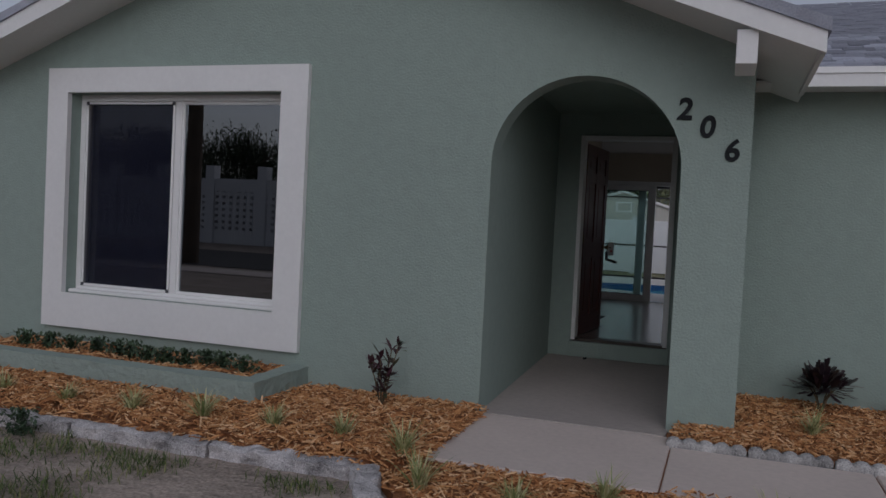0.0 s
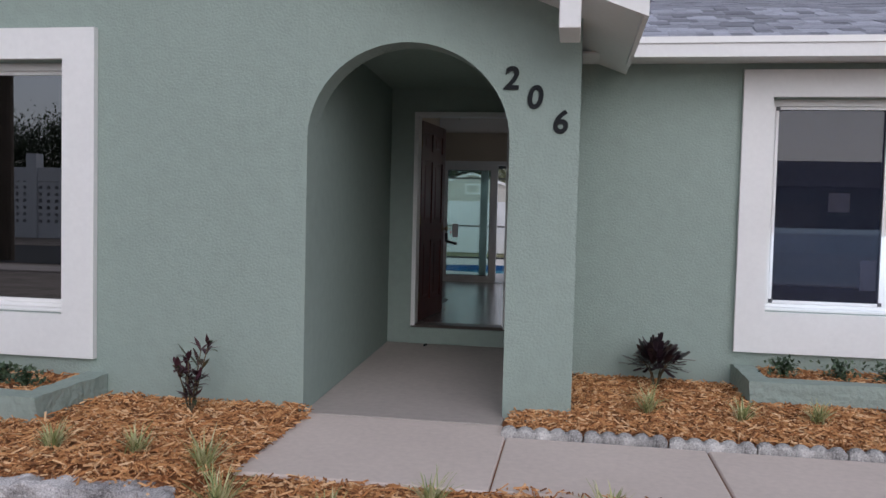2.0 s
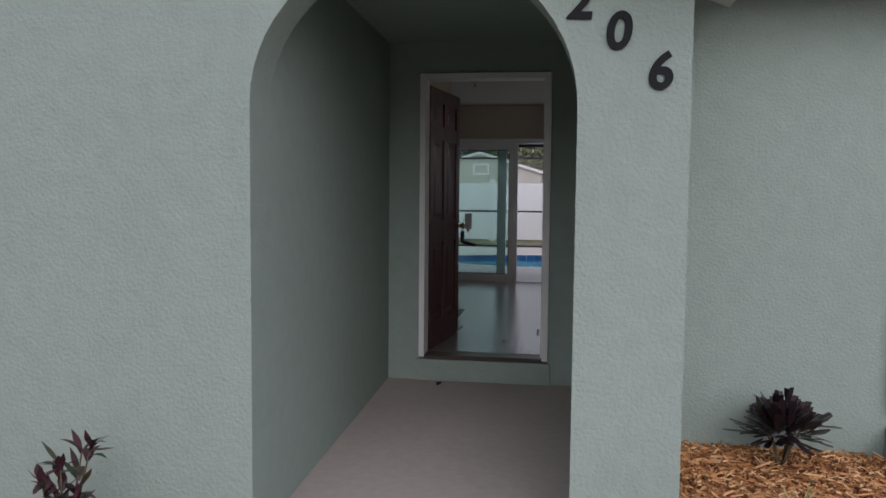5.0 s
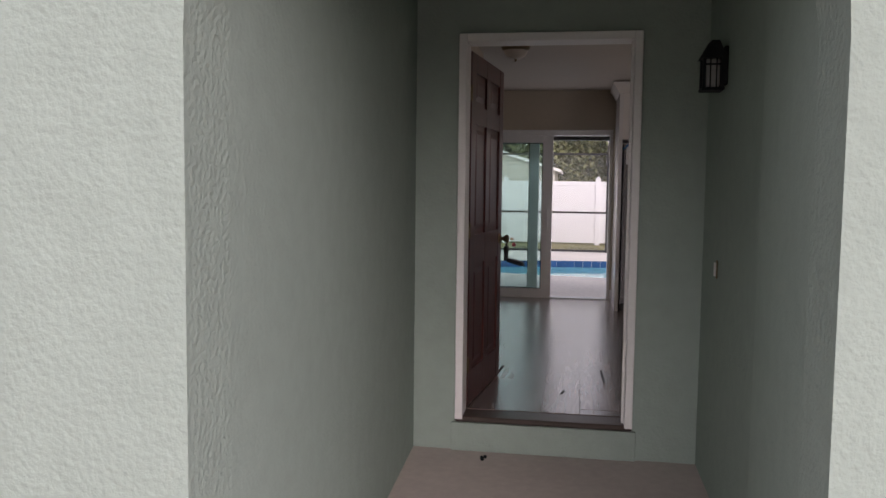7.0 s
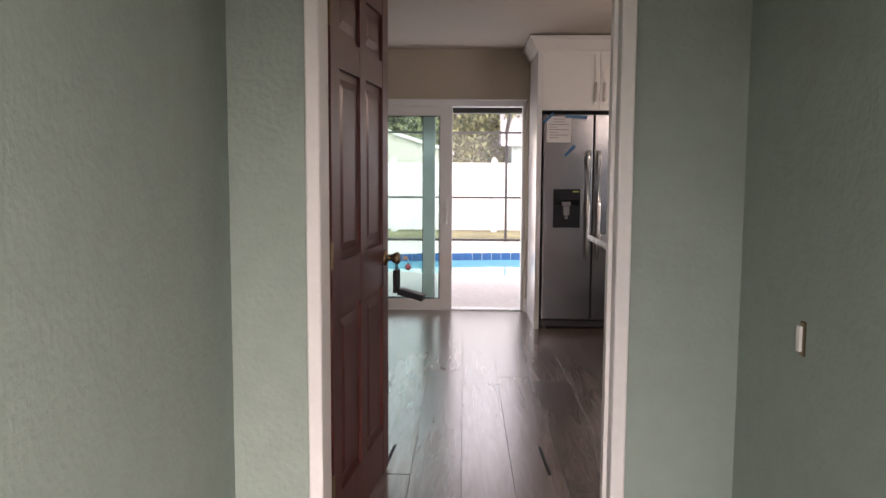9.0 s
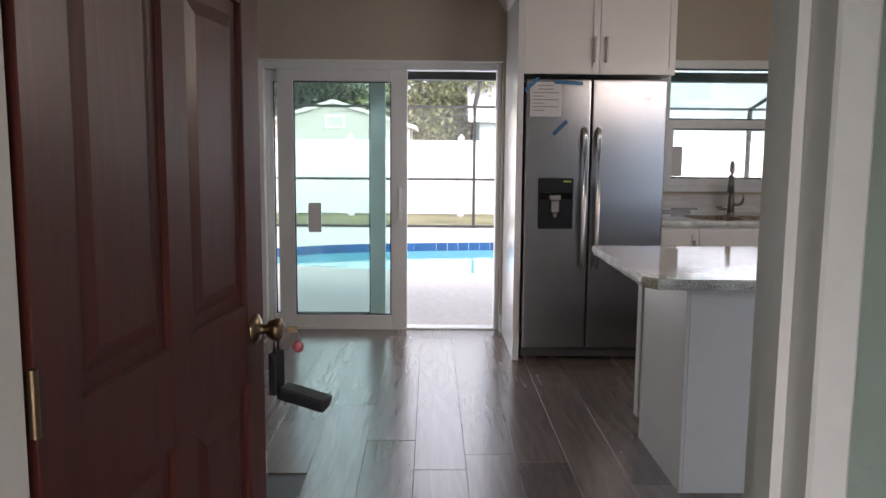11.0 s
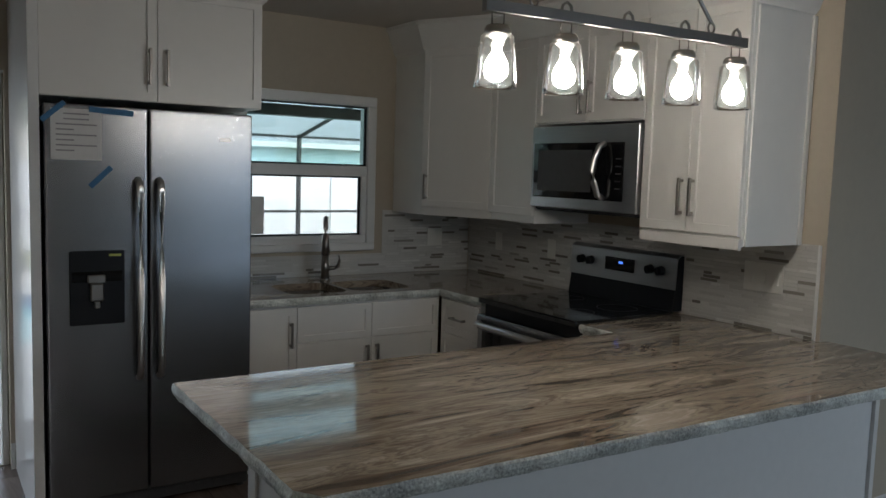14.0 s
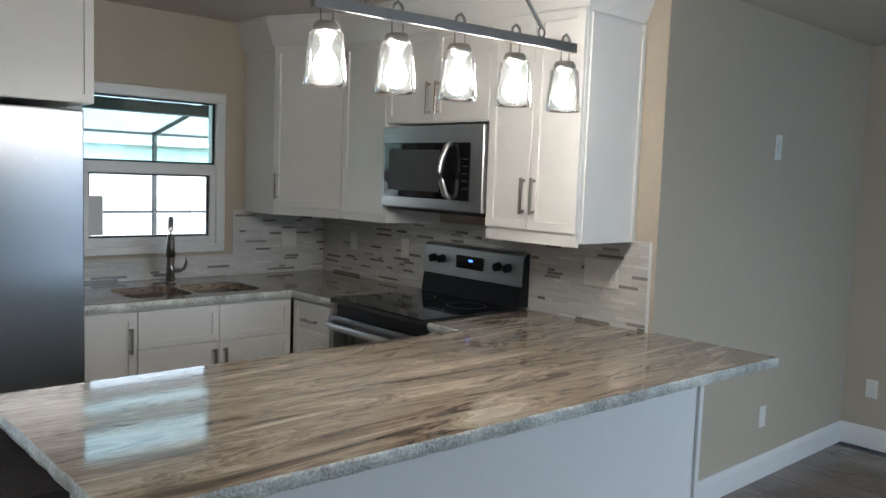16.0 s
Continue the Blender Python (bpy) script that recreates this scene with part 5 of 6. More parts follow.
part("control_panel", b, STEEL_LIGHT, rg, "stainless control panel")
part("display", bx(0.27, 0.48, RD - 0.066, RD - 0.062, 1.085, 1.155), GLOSS_BLACK, rg, "black clock display")
part("clock_digits", bx(0.37, 0.4, RD - 0.0675, RD - 0.0665, 1.125, 1.137), LED, rg, "blue lit digits")
for x in (0.09, 0.16, 0.59, 0.66):
    b = cyl(bmesh.new(), (x, RD - 0.09, 1.12), (x, RD - 0.06, 1.122), 0.021, 0.024, 16)
    box(b, x - 0.004, x + 0.004, RD - 0.098, RD - 0.089, 1.1, 1.14)
    part("knob", b, PLASTIC_BLACK, rg, "black control knob")

# outlets and switches


def plate(name, m, w, h, devices, lab):
    p = thing(name, m, lab, "outlet" if "outlet" in name else "switch")
    part("plate", bx(-w / 2, w / 2, -0.006, 0, -h / 2, h / 2, bev=0.002), PLATE, p)
    for x in devices:
        if "outlet" in name:
            for z in (-0.02, 0.02):
                part("socket", bx(x - 0.015, x + 0.015, -0.009, -0.0065, z - 0.013, z + 0.013, bev=0.002), PLATE, p)
        else:
            part("rocker", bx(x - 0.015, x + 0.015, -0.011, -0.0065, -0.033, 0.033, bev=0.003), PLATE, p)
    return p


N = Matrix.Translation
EW = pose(0, 0, 0, 0, 0, -90)
plate("outlet", N((2.38, KITCHEN - 0.008, 1.465)), 0.115, 0.115, (-0.025, 0.025), "white double outlet plate on the mosaic")
plate("outlet", N((KX - 0.008, 12.86, 1.46)) @ EW, 0.07, 0.115, (0,), "white outlet plate on the mosaic by corner")
plate("outlet", N((KX - 0.008, 12.34, 1.46)) @ EW, 0.07, 0.115, (0,), "white outlet plate on the mosaic behind range")
plate("light_switch", N((KX - 0.008, 10.9, 1.475)) @ EW, 0.2, 0.13, (-0.065, 0, 0.065), "white triple switch plate at the backsplash end")
plate("light_switch", N((3.73, KY - 0.001, 2.11)), 0.07, 0.13, (0,), "single white plate high on the greige wall")
plate("outlet", N((3.77, KY - 0.001, 0.665)), 0.07, 0.115, (0,), "white wall outlet above the baseboard")
plate("outlet", N((RX - 0.001, 10.45, 0.69)) @ EW, 0.07, 0.115, (0,), "white wall outlet on the end wall")
sw = plate("light_switch", N((PX + 0.001, 10.1, 1.5)) @ pose(0, 0, 0, 0, 0, 90), 0.075, 0.22, (), "tall white switch plate with three rockers beside the door")
for z in (-0.06, 0.0, 0.06):
    part("rocker", bx(-0.016, 0.016, -0.012, -0.0065, z - 0.022, z + 0.022, bev=0.003), PLATE, sw)

# pendant bar
LY = 10.44
pd = thing("pendant_light", N((1.29, LY, 2.345)), "five-lamp brushed nickel bar pendant with clear glass shades", "pendant lamp")
pd.matrix_world = N((1.27, LY, 2.34)) @ pose(0, 0, 0, 0, 0, -4)
part("bar", bx(-0.5, 0.5, -0.012, 0.012, -0.012, 0.02, bev=0.002), NICKEL, pd, "square nickel bar")
part("canopy", lathe(bmesh.new(), [(0, 0.4), (0.07, 0.405), (0.075, 0.437), (0, 0.437)], 24), NICKEL, pd, "round ceiling canopy", True)
for s in (-1, 1):
    b = bmesh.new()
    tube(b, [(0.34 * s, 0, 0.05), (0.02 * s, 0, 0.41)], 0.006)
    part("rod", b, NICKEL, pd, "slanted nickel rod")
    b = bmesh.new()
    tube(b, [(0.34 * s + 0.014 * math.cos(a), 0, 0.036 + 0.016 * math.sin(a)) for a in [2 * math.pi * k / 10 for k in range(11)]], 0.0035, 6)
    part("ring", b, NICKEL, pd, "", True)
for i in range(5):
    x = -0.455 + i * 0.2275
    b = bmesh.new()
    tube(b, [(x - 0.018, 0, -0.06), (x - 0.02, 0, 0.01), (x - 0.014, 0, 0.035), (x, 0, 0.045), (x + 0.014, 0, 0.035), (x + 0.02, 0, 0.01), (x + 0.018, 0, -0.06)], 0.0045, 8)
    part("hanger", b, NICKEL, pd, "bent nickel hook", True)
    sh = part("socket", lathe(bmesh.new(), [(0, -0.045), (0.03, -0.045), (0.036, -0.055), (0.038, -0.07), (0.03, -0.072), (0.02, -0.085), (0.018, -0.1), (0, -0.1)], 20, (x, 0, 0)), NICKEL, pd, "", True)
    b = bmesh.new()
    prof = [(0.038, -0.068), (0.047, -0.075), (0.049, -0.1), (0.053, -0.14), (0.0565, -0.185), (0.0585, -0.208), (0.056, -0.21), (0.054, -0.185), (0.05, -0.14), (0.047, -0.1), (0.044, -0.078)]
    lathe(b, prof, 28, (x, 0, 0))
    for v in b.verts:
        n = noise.noise(v.co * 45) * 0.0035
        d = Vector((v.co.x - x, v.co.y, 0)).normalized()
        v.co += d * n
    p = part("shade", b, GLASS_SHADE, pd, "wavy clear glass shade", True)
    p.visible_shadow = False
    b = lathe(bmesh.new(), [(0.012, -0.1), (0.014, -0.115), (0.029, -0.14), (0.034, -0.16), (0.029, -0.18), (0.014, -0.192), (0.0, -0.195)], 16, (x, 0, 0))
    part("bulb", b, BULB, pd, "bright lit bulb", True)

cl = thing("ceiling_light", N((-1.06, 10.25, CEIL)), "bronze flush ceiling light with glass bowl near entry", "ceiling lamp")
part("base", lathe(bmesh.new(), [(0.0, -0.03), (0.09, -0.03), (0.115, -0.02), (0.12, 0.0)], 28), BRASS, cl, "bronze base ring", True)
part("bowl", lathe(bmesh.new(), [(0.0, -0.1), (0.04, -0.095), (0.08, -0.07), (0.1, -0.031)], 28), material("frosted_bowl", (0.5, 0.47, 0.42), 0.4), cl, "frosted glass bowl", True)
part("finial", cyl(bmesh.new(), (0, 0, -0.12), (0, 0, -0.099), 0.006, 0.012), BRASS, cl)

# dark can on the floor behind the peninsula corner
can = thing("paint_can", N((2.83, 10.25, FLOOR)), "small dark paint can with a brush across its rim", "can")
part("body", lathe(bmesh.new(), [(0, 0), (0.055, 0), (0.055, 0.12), (0.05, 0.125), (0.05, 0.1), (0, 0.1)], 20), PLASTIC_BLACK, can, "", True)
b = bmesh.new()
box(b, -0.05, 0.11, -0.008, 0.008, 0.127, 0.135, bev=0.003)
part("brush", b, PLASTIC_BLACK, can)

# ---- back garden ----
DZ = 0.2


pool_pts = []
for k in range(64):
    a = 2 * math.pi * k / 64
    r = 1 + 0.1 * math.cos(2 * a + 0.4) - 0.05 * math.cos(3 * a)
    pool_pts.append((1.15 + 3.9 * r * math.cos(a), 18.35 + 1.95 * r * math.sin(a)))
b = bmesh.new()
es = []
for loop in ([(-12, 13.43), (12, 13.43), (12, 22.4), (-12, 22.4)], pool_pts):
    v = [b.verts.new((x, y, DZ)) for x, y in loop]
    es += [b.edges.new((v[k - 1], v[k])) for k in range(len(v))]
bmesh.ops.triangle_fill(b, use_beauty=True, use_dissolve=False, edges=es, normal=(0, 0, 1))
ex = bmesh.ops.extrude_face_region(b, geom=b.faces[:])
for g in ex["geom"]:
    if isinstance(g, bmesh.types.BMVert):
        g.co.z -= 0.12
bmesh.ops.recalc_face_normals(b, faces=b.faces[:])
solid("pool_deck", b, DECK, "pale cream textured concrete pool deck", "deck", kind="structure")
pool = thing("pool", Matrix(), "kidney-shaped swimming pool with turquoise water and blue tile", "pool", kind="structure")
wb = bmesh.new()
wv = [wb.verts.new((x, y, DZ - 0.14)) for x, y in pool_pts]
wb.faces.new(wv)
part("water", wb, WATER, pool, "still turquoise pool water")
tile_me = {}
for k in range(64):
    p, q = Vector(pool_pts[k]), Vector(pool_pts[(k + 1) % 64])
    d = q - p
    n = max(1, round(d.length / 0.19))
    for j in range(n):
        c = p.lerp(q, (j + 0.5) / n)
        w = round(d.length / n, 2)
        if w not in tile_me:
            tile_me[w] = finish("tile", bx(-w / 2 + 0.002, w / 2 - 0.002, -0.008, 0.008, -0.15, 0.0), POOL_TILE)
        t = new("tile", tile_me[w])
        t.parent = pool
        t.matrix_basis = Matrix.Translation((c.x, c.y, DZ - 0.012)) @ pose(0, 0, 0, 0, 0, math.degrees(math.atan2(d.y, d.x)))
solid("lawn", bx(-30, 30, 22.41, 40, -0.2, 0.17), LAWN, "dry green back lawn behind the pool cage", "lawn", kind="structure")

# screen cage
cage = thing("pool_cage", Matrix(), "dark bronze aluminium pool screen cage", "pool cage")
YC = 22.2
for x in (-10.0, -6.6, -3.25, 0.14, 5.2, 8.6):
    part("post", bx(x - 0.025, x + 0.025, YC - 0.05, YC + 0.05, DZ, 2.46), DARK_FRAME, cage)
    b = bmesh.new()
    tube(b, [(x, YC, 2.42), (x, YC - 3.0, 3.05), (x, 14.07, 3.3)], 0.04, 4)
    part("rafter", b, DARK_FRAME, cage)
for z in (DZ + 0.03, 1.1, 2.42):
    part("rail", bx(-10, 10.3, YC - 0.03, YC + 0.03, z - 0.022, z + 0.022), DARK_FRAME, cage)
for y, z in ((YC - 3.0, 3.05), (16.6, 3.18), (14.4, 3.29)):
    part("purlin", bx(-10, 10.3, y - 0.03, y + 0.03, z - 0.03, z + 0.03), DARK_FRAME, cage)
part("gutter", bx(-10, 10.3, 14.0, 14.12, 2.25, 2.325), DARK_FRAME, cage, "dark gutter beam along the eave")
xs_ = (-10.0, -6.6, -3.25, 0.14, 5.2, 8.6)
for xa, xb in zip(xs_, xs_[1:]):
    for za, zb in ((DZ + 0.055, 1.075), (1.125, 2.395)):
        b = bmesh.new()
        b.faces.new([b.verts.new(p) for p in ((xa + 0.03, YC, za), (xb - 0.03, YC, za), (xb - 0.03, YC, zb), (xa + 0.03, YC, zb))])
        p = part("screen", b, SCREEN, cage, "fine dark insect screen")
    b = bmesh.new()
    b.faces.new([b.verts.new(p) for p in ((xa + 0.03, YC - 0.01, 2.45), (xb - 0.03, YC - 0.01, 2.45), (xb - 0.03, YC - 2.98, 3.06), (xa + 0.03, YC - 2.98, 3.06))])
    part("screen", b, SCREEN, cage, "fine dark insect screen")
    b = bmesh.new()
    b.faces.new([b.verts.new(p) for p in ((xa + 0.03, YC - 3.03, 3.06), (xb - 0.03, YC - 3.03, 3.06), (xb - 0.03, 14.07, 3.31), (xa + 0.03, 14.07, 3.31))])
    part("screen", b, ROOF_SCREEN, cage, "fine dark insect screen")
# fence
fence = thing("vinyl_fence", Matrix(), "white vinyl privacy fence around the garden", "fence")
YF = 25.1
pm = finish("panel", bx(-1.14, 1.14, -0.02, 0.02, 0.05, 1.6), FENCE_VINYL)
rm = finish("rail", bx(-1.14, 1.14, -0.035, 0.035, 1.55, 1.66, bev=0.004), FENCE_VINYL)
b = bmesh.new()
box(b, -0.065, 0.065, -0.065, 0.065, 0, 1.72, bev=0.004)
prism(b, [(-0.08, 1.72), (0.08, 1.72), (0.0, 1.8)], "y", -0.08, 0.08)
qm = finish("post", b, FENCE_VINYL)
lm = finish("slat", bx(-0.004, 0.004, -0.024, 0.024, 0.08, 1.55), BLOCK_WALL)
for i in range(-5, 6):
    x = i * 2.41 - 1.2
    for me, dx in ((pm, 0), (rm, 0), (qm, 1.205)):
        ob = new(me.name, me)
        ob.parent = fence
        ob.matrix_basis = N((x + dx, YF, 0.17))
for i in range(8):
    for s in (-1, 1):
        ob = new("panel", pm)
        ob.parent = fence
        ob.matrix_basis = N((13 * s, YF - 1.2 - i * 2.41, 0.17)) @ pose(0, 0, 0, 0, 0, 90)

# neighbours
shed = thing("neighbour_house", N((-3.9, 31.5, 0)), "beige lap-sided neighbour house with white trim", "house")
b = bmesh.new()
prism(b, [(-1.9, 0), (2.6, 0), (2.6, 2.25), (0.35, 2.95), (-1.9, 2.25)], "y", 0, 5)
part("wall", b, SIDING, shed)
for i in range(22):
    z = 0.2 + i * 0.125
    xr = min(2.58, 0.35 + max(0, (2.95 - z)) / 0.311) - 0.02
    xl2 = max(-1.88, 0.35 - max(0, (2.95 - z)) / 0.311) + 0.02
    if xr - xl2 > 0.3:
        b = prism(bmesh.new(), [(-0.03, z), (-0.006, z), (-0.001, z + 0.12)], "x", xl2, xr)
        part("siding_board", b, SIDING, shed)
b = bmesh.new()
for s in (0, 1):
    x = -2.1 if s == 0 else 2.8
    prism(b, [(x, 2.19), (0.35, 2.95), (0.35, 3.05), (x, 2.29)], "y", -0.15, 5)
part("roof", b, TRIM_WHITE, shed, "white edged roof")
w = part("window", bx(0.1, 0.7, -0.045, -0.031, 2.2, 2.6), TRIM_WHITE, shed, "white gable vent")
part("louvre", bx(0.16, 0.64, -0.052, -0.046, 2.26, 2.54), SIDING, w)
h2 = thing("neighbour_house", N((4.4, 35, 0)), "long pale blue neighbour house with light grey roof", "house")
part("wall", bx(-3.4, 14.6, 0, 6, 0, 2.6), BLUE_SIDING, h2)
b = bmesh.new()
prism(b, [(-0.4, 2.6), (6.4, 2.6), (3.0, 5.4)], "x", -3.8, 15.0)
part("roof", b, GREY_ROOF, h2, "grey shingle roof")
part("fascia", bx(-3.8, 15.0, -0.45, -0.41, 2.52, 2.7), TRIM_WHITE, h2)
for x in (-2.6, 0.5):
    wn2 = part("window", bx(x, x + 1.0, -0.03, -0.001, 1.3, 2.3), TRIM_WHITE, h2)
    part("pane", bx(x + 0.08, x + 0.92, -0.035, -0.031, 1.38, 2.22), GLOSS_BLACK, wn2)


def tree(x, y, h, spread, seed, dark=False, palm=False, n=1500):
    rng = random.Random(seed)
    t = thing("tree", N((x, y, 0)), "tall leafy %sgreen garden tree" % ("dark " if dark else ""), "tree", "trees around the houses")
    b = bmesh.new()
    tube(b, [(0, 0, -0.1), (0.1, 0.05, h * 0.25), (0.05, -0.1, h * 0.5), (0, 0, h * 0.75)], [h * 0.03, h * 0.024, h * 0.016, h * 0.008], 8)
    for k in range(6):
        a = rng.random() * 6.28
        z = h * (0.3 + 0.07 * k)
        tube(b, [(0.05, 0, z), (math.cos(a) * spread * 0.35, math.sin(a) * spread * 0.35, z + h * 0.12), (math.cos(a) * spread * 0.7, math.sin(a) * spread * 0.7, z + h * 0.2)], [h * 0.012, h * 0.008, h * 0.003], 6)
    part("trunk", b, BARK, t)
    vs, fs = [], []
    clumps = [(rng.gauss(0, spread * 0.42), rng.gauss(0, spread * 0.42), h * (0.28 + 0.66 * rng.random()), spread * (0.18 + 0.2 * rng.random())) for _ in range(40)]
    for _ in range(n):
        cx, cy, cz, r = rng.choice(clumps)
        p = Vector((cx + rng.gauss(0, r * 0.6), cy + rng.gauss(0, r * 0.6), cz + rng.gauss(0, r * 0.45)))
        blade(vs, fs, p, rng.random() * 6.28, rng.random() * 2.5, h * 0.026 * (0.6 + rng.random()), h * 0.016, 0.8, 2)
    listed("crown", vs, fs, CROWN_DARK if dark else CROWN, t, kind="stuff")
    return t


for i, (x, y, h, s, d) in enumerate(((-1.2, 38, 6.5, 3.2, False), (1.8, 40, 6.6, 3.0, False), (-8.5, 33, 7.5, 3.0, True), (-5.5, 39, 8, 3.2, True), (6, 44, 9, 4, True), (-12, 36, 8, 3.5, True))):
    tree(x, y, h, s, 20 + i, d, n=24000)

# ---- street side, seen in the window panes ----
solid("road", bx(-60, 60, -13.5, -6.5, -0.2, 0.055), ROAD, "grey asphalt street in front of the house", "road", kind="structure")
solid("pavement", bx(-60, 60, -5.6, -4.4, -0.2, 0.075), CONCRETE, "concrete sidewalk along the street", "pavement", kind="structure")
bw = thing("block_wall", N((-21, -19, 0)), "white pierced concrete block wall across the street", "wall")
part("base", bx(-8, 8, -0.1, 0.1, 0, 0.5), BLOCK_WALL, bw)
part("coping", bx(-8, 8, -0.14, 0.14, 2.3, 2.85), BLOCK_WALL, bw)
# black sheet added behind the blocks, stands in for shade in the holes
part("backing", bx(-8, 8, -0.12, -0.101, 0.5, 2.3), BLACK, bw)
b = bmesh.new()
for i in range(46):
    box(b, -8 + i * 0.35, -7.8 + i * 0.35, -0.099, 0.09, 0.5, 2.3)
for i in range(7):
    box(b, -8, 8, -0.098, 0.1, 0.5 + i * 0.27, 0.65 + i * 0.27)
tagged(part("block", b, BLOCK_WALL, bw, "pierced white blocks"), kind="stuff")
for x in (-7.8, -5.2, -2.6, 0, 2.6, 5.2, 7.8):
    part("pillar", bx(x - 0.22, x + 0.22, -0.22, 0.22, 0, 3.4), BLOCK_WALL, bw)
pole = thing("utility_pole", N((-13.1, -7, 0)), "brown wooden utility pole with wires", "utility pole")
part("shaft", cyl(bmesh.new(), (0, 0, 0), (0, 0, 10), 0.22, 0.15), BARK, pole)
for z in (5.0, 6.6):
    b = bmesh.new()
    tube(b, [(-40, 0, z + 0.8), (-20, 0, z + 0.1), (0, 0, z + 0.5), (20, 0, z), (40, 0, z + 0.6)], 0.025, 5)
    part("wire", b, BLACK, pole)
sh2 = thing("street_house", N((14, -24, 0)), "low blue-grey house across the street", "house")
part("wall", bx(-9, 9, -6, 0, 0, 3.0), BLUE_SIDING, sh2)
part("roof", prism(bmesh.new(), [(-6.6, 2.95), (0.6, 2.95), (-3, 4.3)], "x", -9.6, 9.6), GREY_ROOF, sh2, "grey roof")
part("garage_door", bx(-7.5, -3, 0.001, 0.06, 0, 2.2), VINYL, sh2, "white garage door")
for i, (x, h) in enumerate(((-38, 6.5), (-34.5, 5.6), (-31, 6), (-27.5, 5.2), (-24, 5.8), (-20.5, 5.0), (-17, 5.6), (-13, 6.5), (-8, 6), (-3, 6.5), (2, 7))):
    tree(x, -25 - (i % 3) * 1.5, h, 3.4, 60 + i, True, n=9000)
for i in range(9):
    tree(-36.2 + i * 3.4, -29.5 - (i % 2), 5.4 + 0.5 * math.sin(i * 1.9), 3.4, 80 + i, True, n=8000)

# ---- mulch, edging, plants ----


def chips(name, regions, n, seed, lab, zfun):
    rng = random.Random(seed)
    vs, fs = [], []
    tot = sum((r[1] - r[0]) * (r[3] - r[2]) for r in regions)
    for r in regions:
        for _ in range(int(n * (r[1] - r[0]) * (r[3] - r[2]) / tot)):
            x, y = rng.uniform(r[0], r[1]), rng.uniform(r[2], r[3])
            z = zfun(x, y)
            if z is None:
                continue
            L, w, h = 0.02 + 0.085 * rng.random() ** 1.6, rng.uniform(0.005, 0.014), rng.uniform(0.004, 0.01)
            m = Matrix.Translation((x, y, z + rng.random() * 0.022)) @ Euler((rng.gauss(0, 0.35), rng.gauss(0, 0.3), rng.random() * 6.28)).to_matrix().to_4x4()
            k = len(vs)
            vs += [tuple(m @ Vector(p)) for p in ((-L / 2, -w / 2, 0), (L / 2, -w / 3, 0), (L / 2, w / 3, 0), (-L / 2, w / 2, 0), (-L / 2.3, 0, h), (L / 2.3, 0, h))]
            fs += [(k, k + 1, k + 5, k + 4), (k + 2, k + 3, k + 4, k + 5), (k + 1, k + 2, k + 5), (k + 3, k, k + 4)]
    listed(name, vs, fs, MULCH, None, lab, "mulch", kind="stuff")


def bedz(x, y):
    if -1.24 + 0.03 * noise.noise(Vector((0, y * 9, 3))) < x < 0.05 and 3.83 < y:
        return None
    if x > 0.0 and 3.85 < y < 4.86:
        return None
    if x < -2.74 and y > 4.33:
        return None
    if 1.7 < x and y > 5.98:
        return None
    if x < -1.5 and y < 3.5 or x < -1.15 and y < 3.25:
        return None
    wing = x > 0.02 and y > 4.92
    rise = 1.0 if wing else max(0.0, min(1.0, (-1.24 - x) / 0.1)) * max(0.0, min(1.0, (y - 3.5) / 0.12))
    low = SLAB + 0.003 if y > 3.83 else SLAB - 0.02
    return low + (BED - low) * rise + 0.015 * noise.noise(Vector((x * 3, y * 3, 0)))


chips("mulch", [(-6.2, -1.25, 3.4, 5.08), (-1.3, 3.6, 2.5, 3.86), (0.03, 3.8, 4.9, 6.66)], 52000, 3, "orange-brown shredded bark mulch", bedz)
chips("mulch", [(-5.58, -2.92, 4.5, 5.08)], 2200, 4, "orange-brown bark mulch in the planter", lambda x, y: 0.268)
chips("mulch", [(1.87, 4.1, 6.15, 6.65)], 1800, 5, "orange-brown bark mulch in the wing planter", lambda x, y: 0.288)

# scalloped edging along the walkway
b = bx(0.004, 0.49, -0.036, 0.036, -0.06, 0.022, bev=0.006)
for i in range(5):
    # one low rounded scallop of the block
    R = 0.051
    lathe(b, [(0.0, 0.046), (R * 0.4, 0.043), (R * 0.72, 0.034), (R * 0.92, 0.018), (R, -0.004), (R, -0.06), (0.0, -0.06)], 14, (0.049 + i * 0.0985, 0, 0))
bmesh.ops.recalc_face_normals(b, faces=b.faces[:])
for v in b.verts:
    v.co += noise.noise_vector(v.co * 30) * 0.004
edge_me = finish("edging_block", b, EDGING)
for i in range(7):
    ob = new("edging_block", edge_me)
    ob.matrix_world = pose(0.02 + i * 0.5, 4.875 + 0.008 * math.sin(i * 2.3), SLAB + 0.014, 0, 0, 0.6 * math.sin(i * 1.7))
    tagged(ob, "weathered grey scalloped concrete edging block beside walkway", "edging", "scalloped edging blocks")
# rough kerb on the lawn side
rng = random.Random(11)


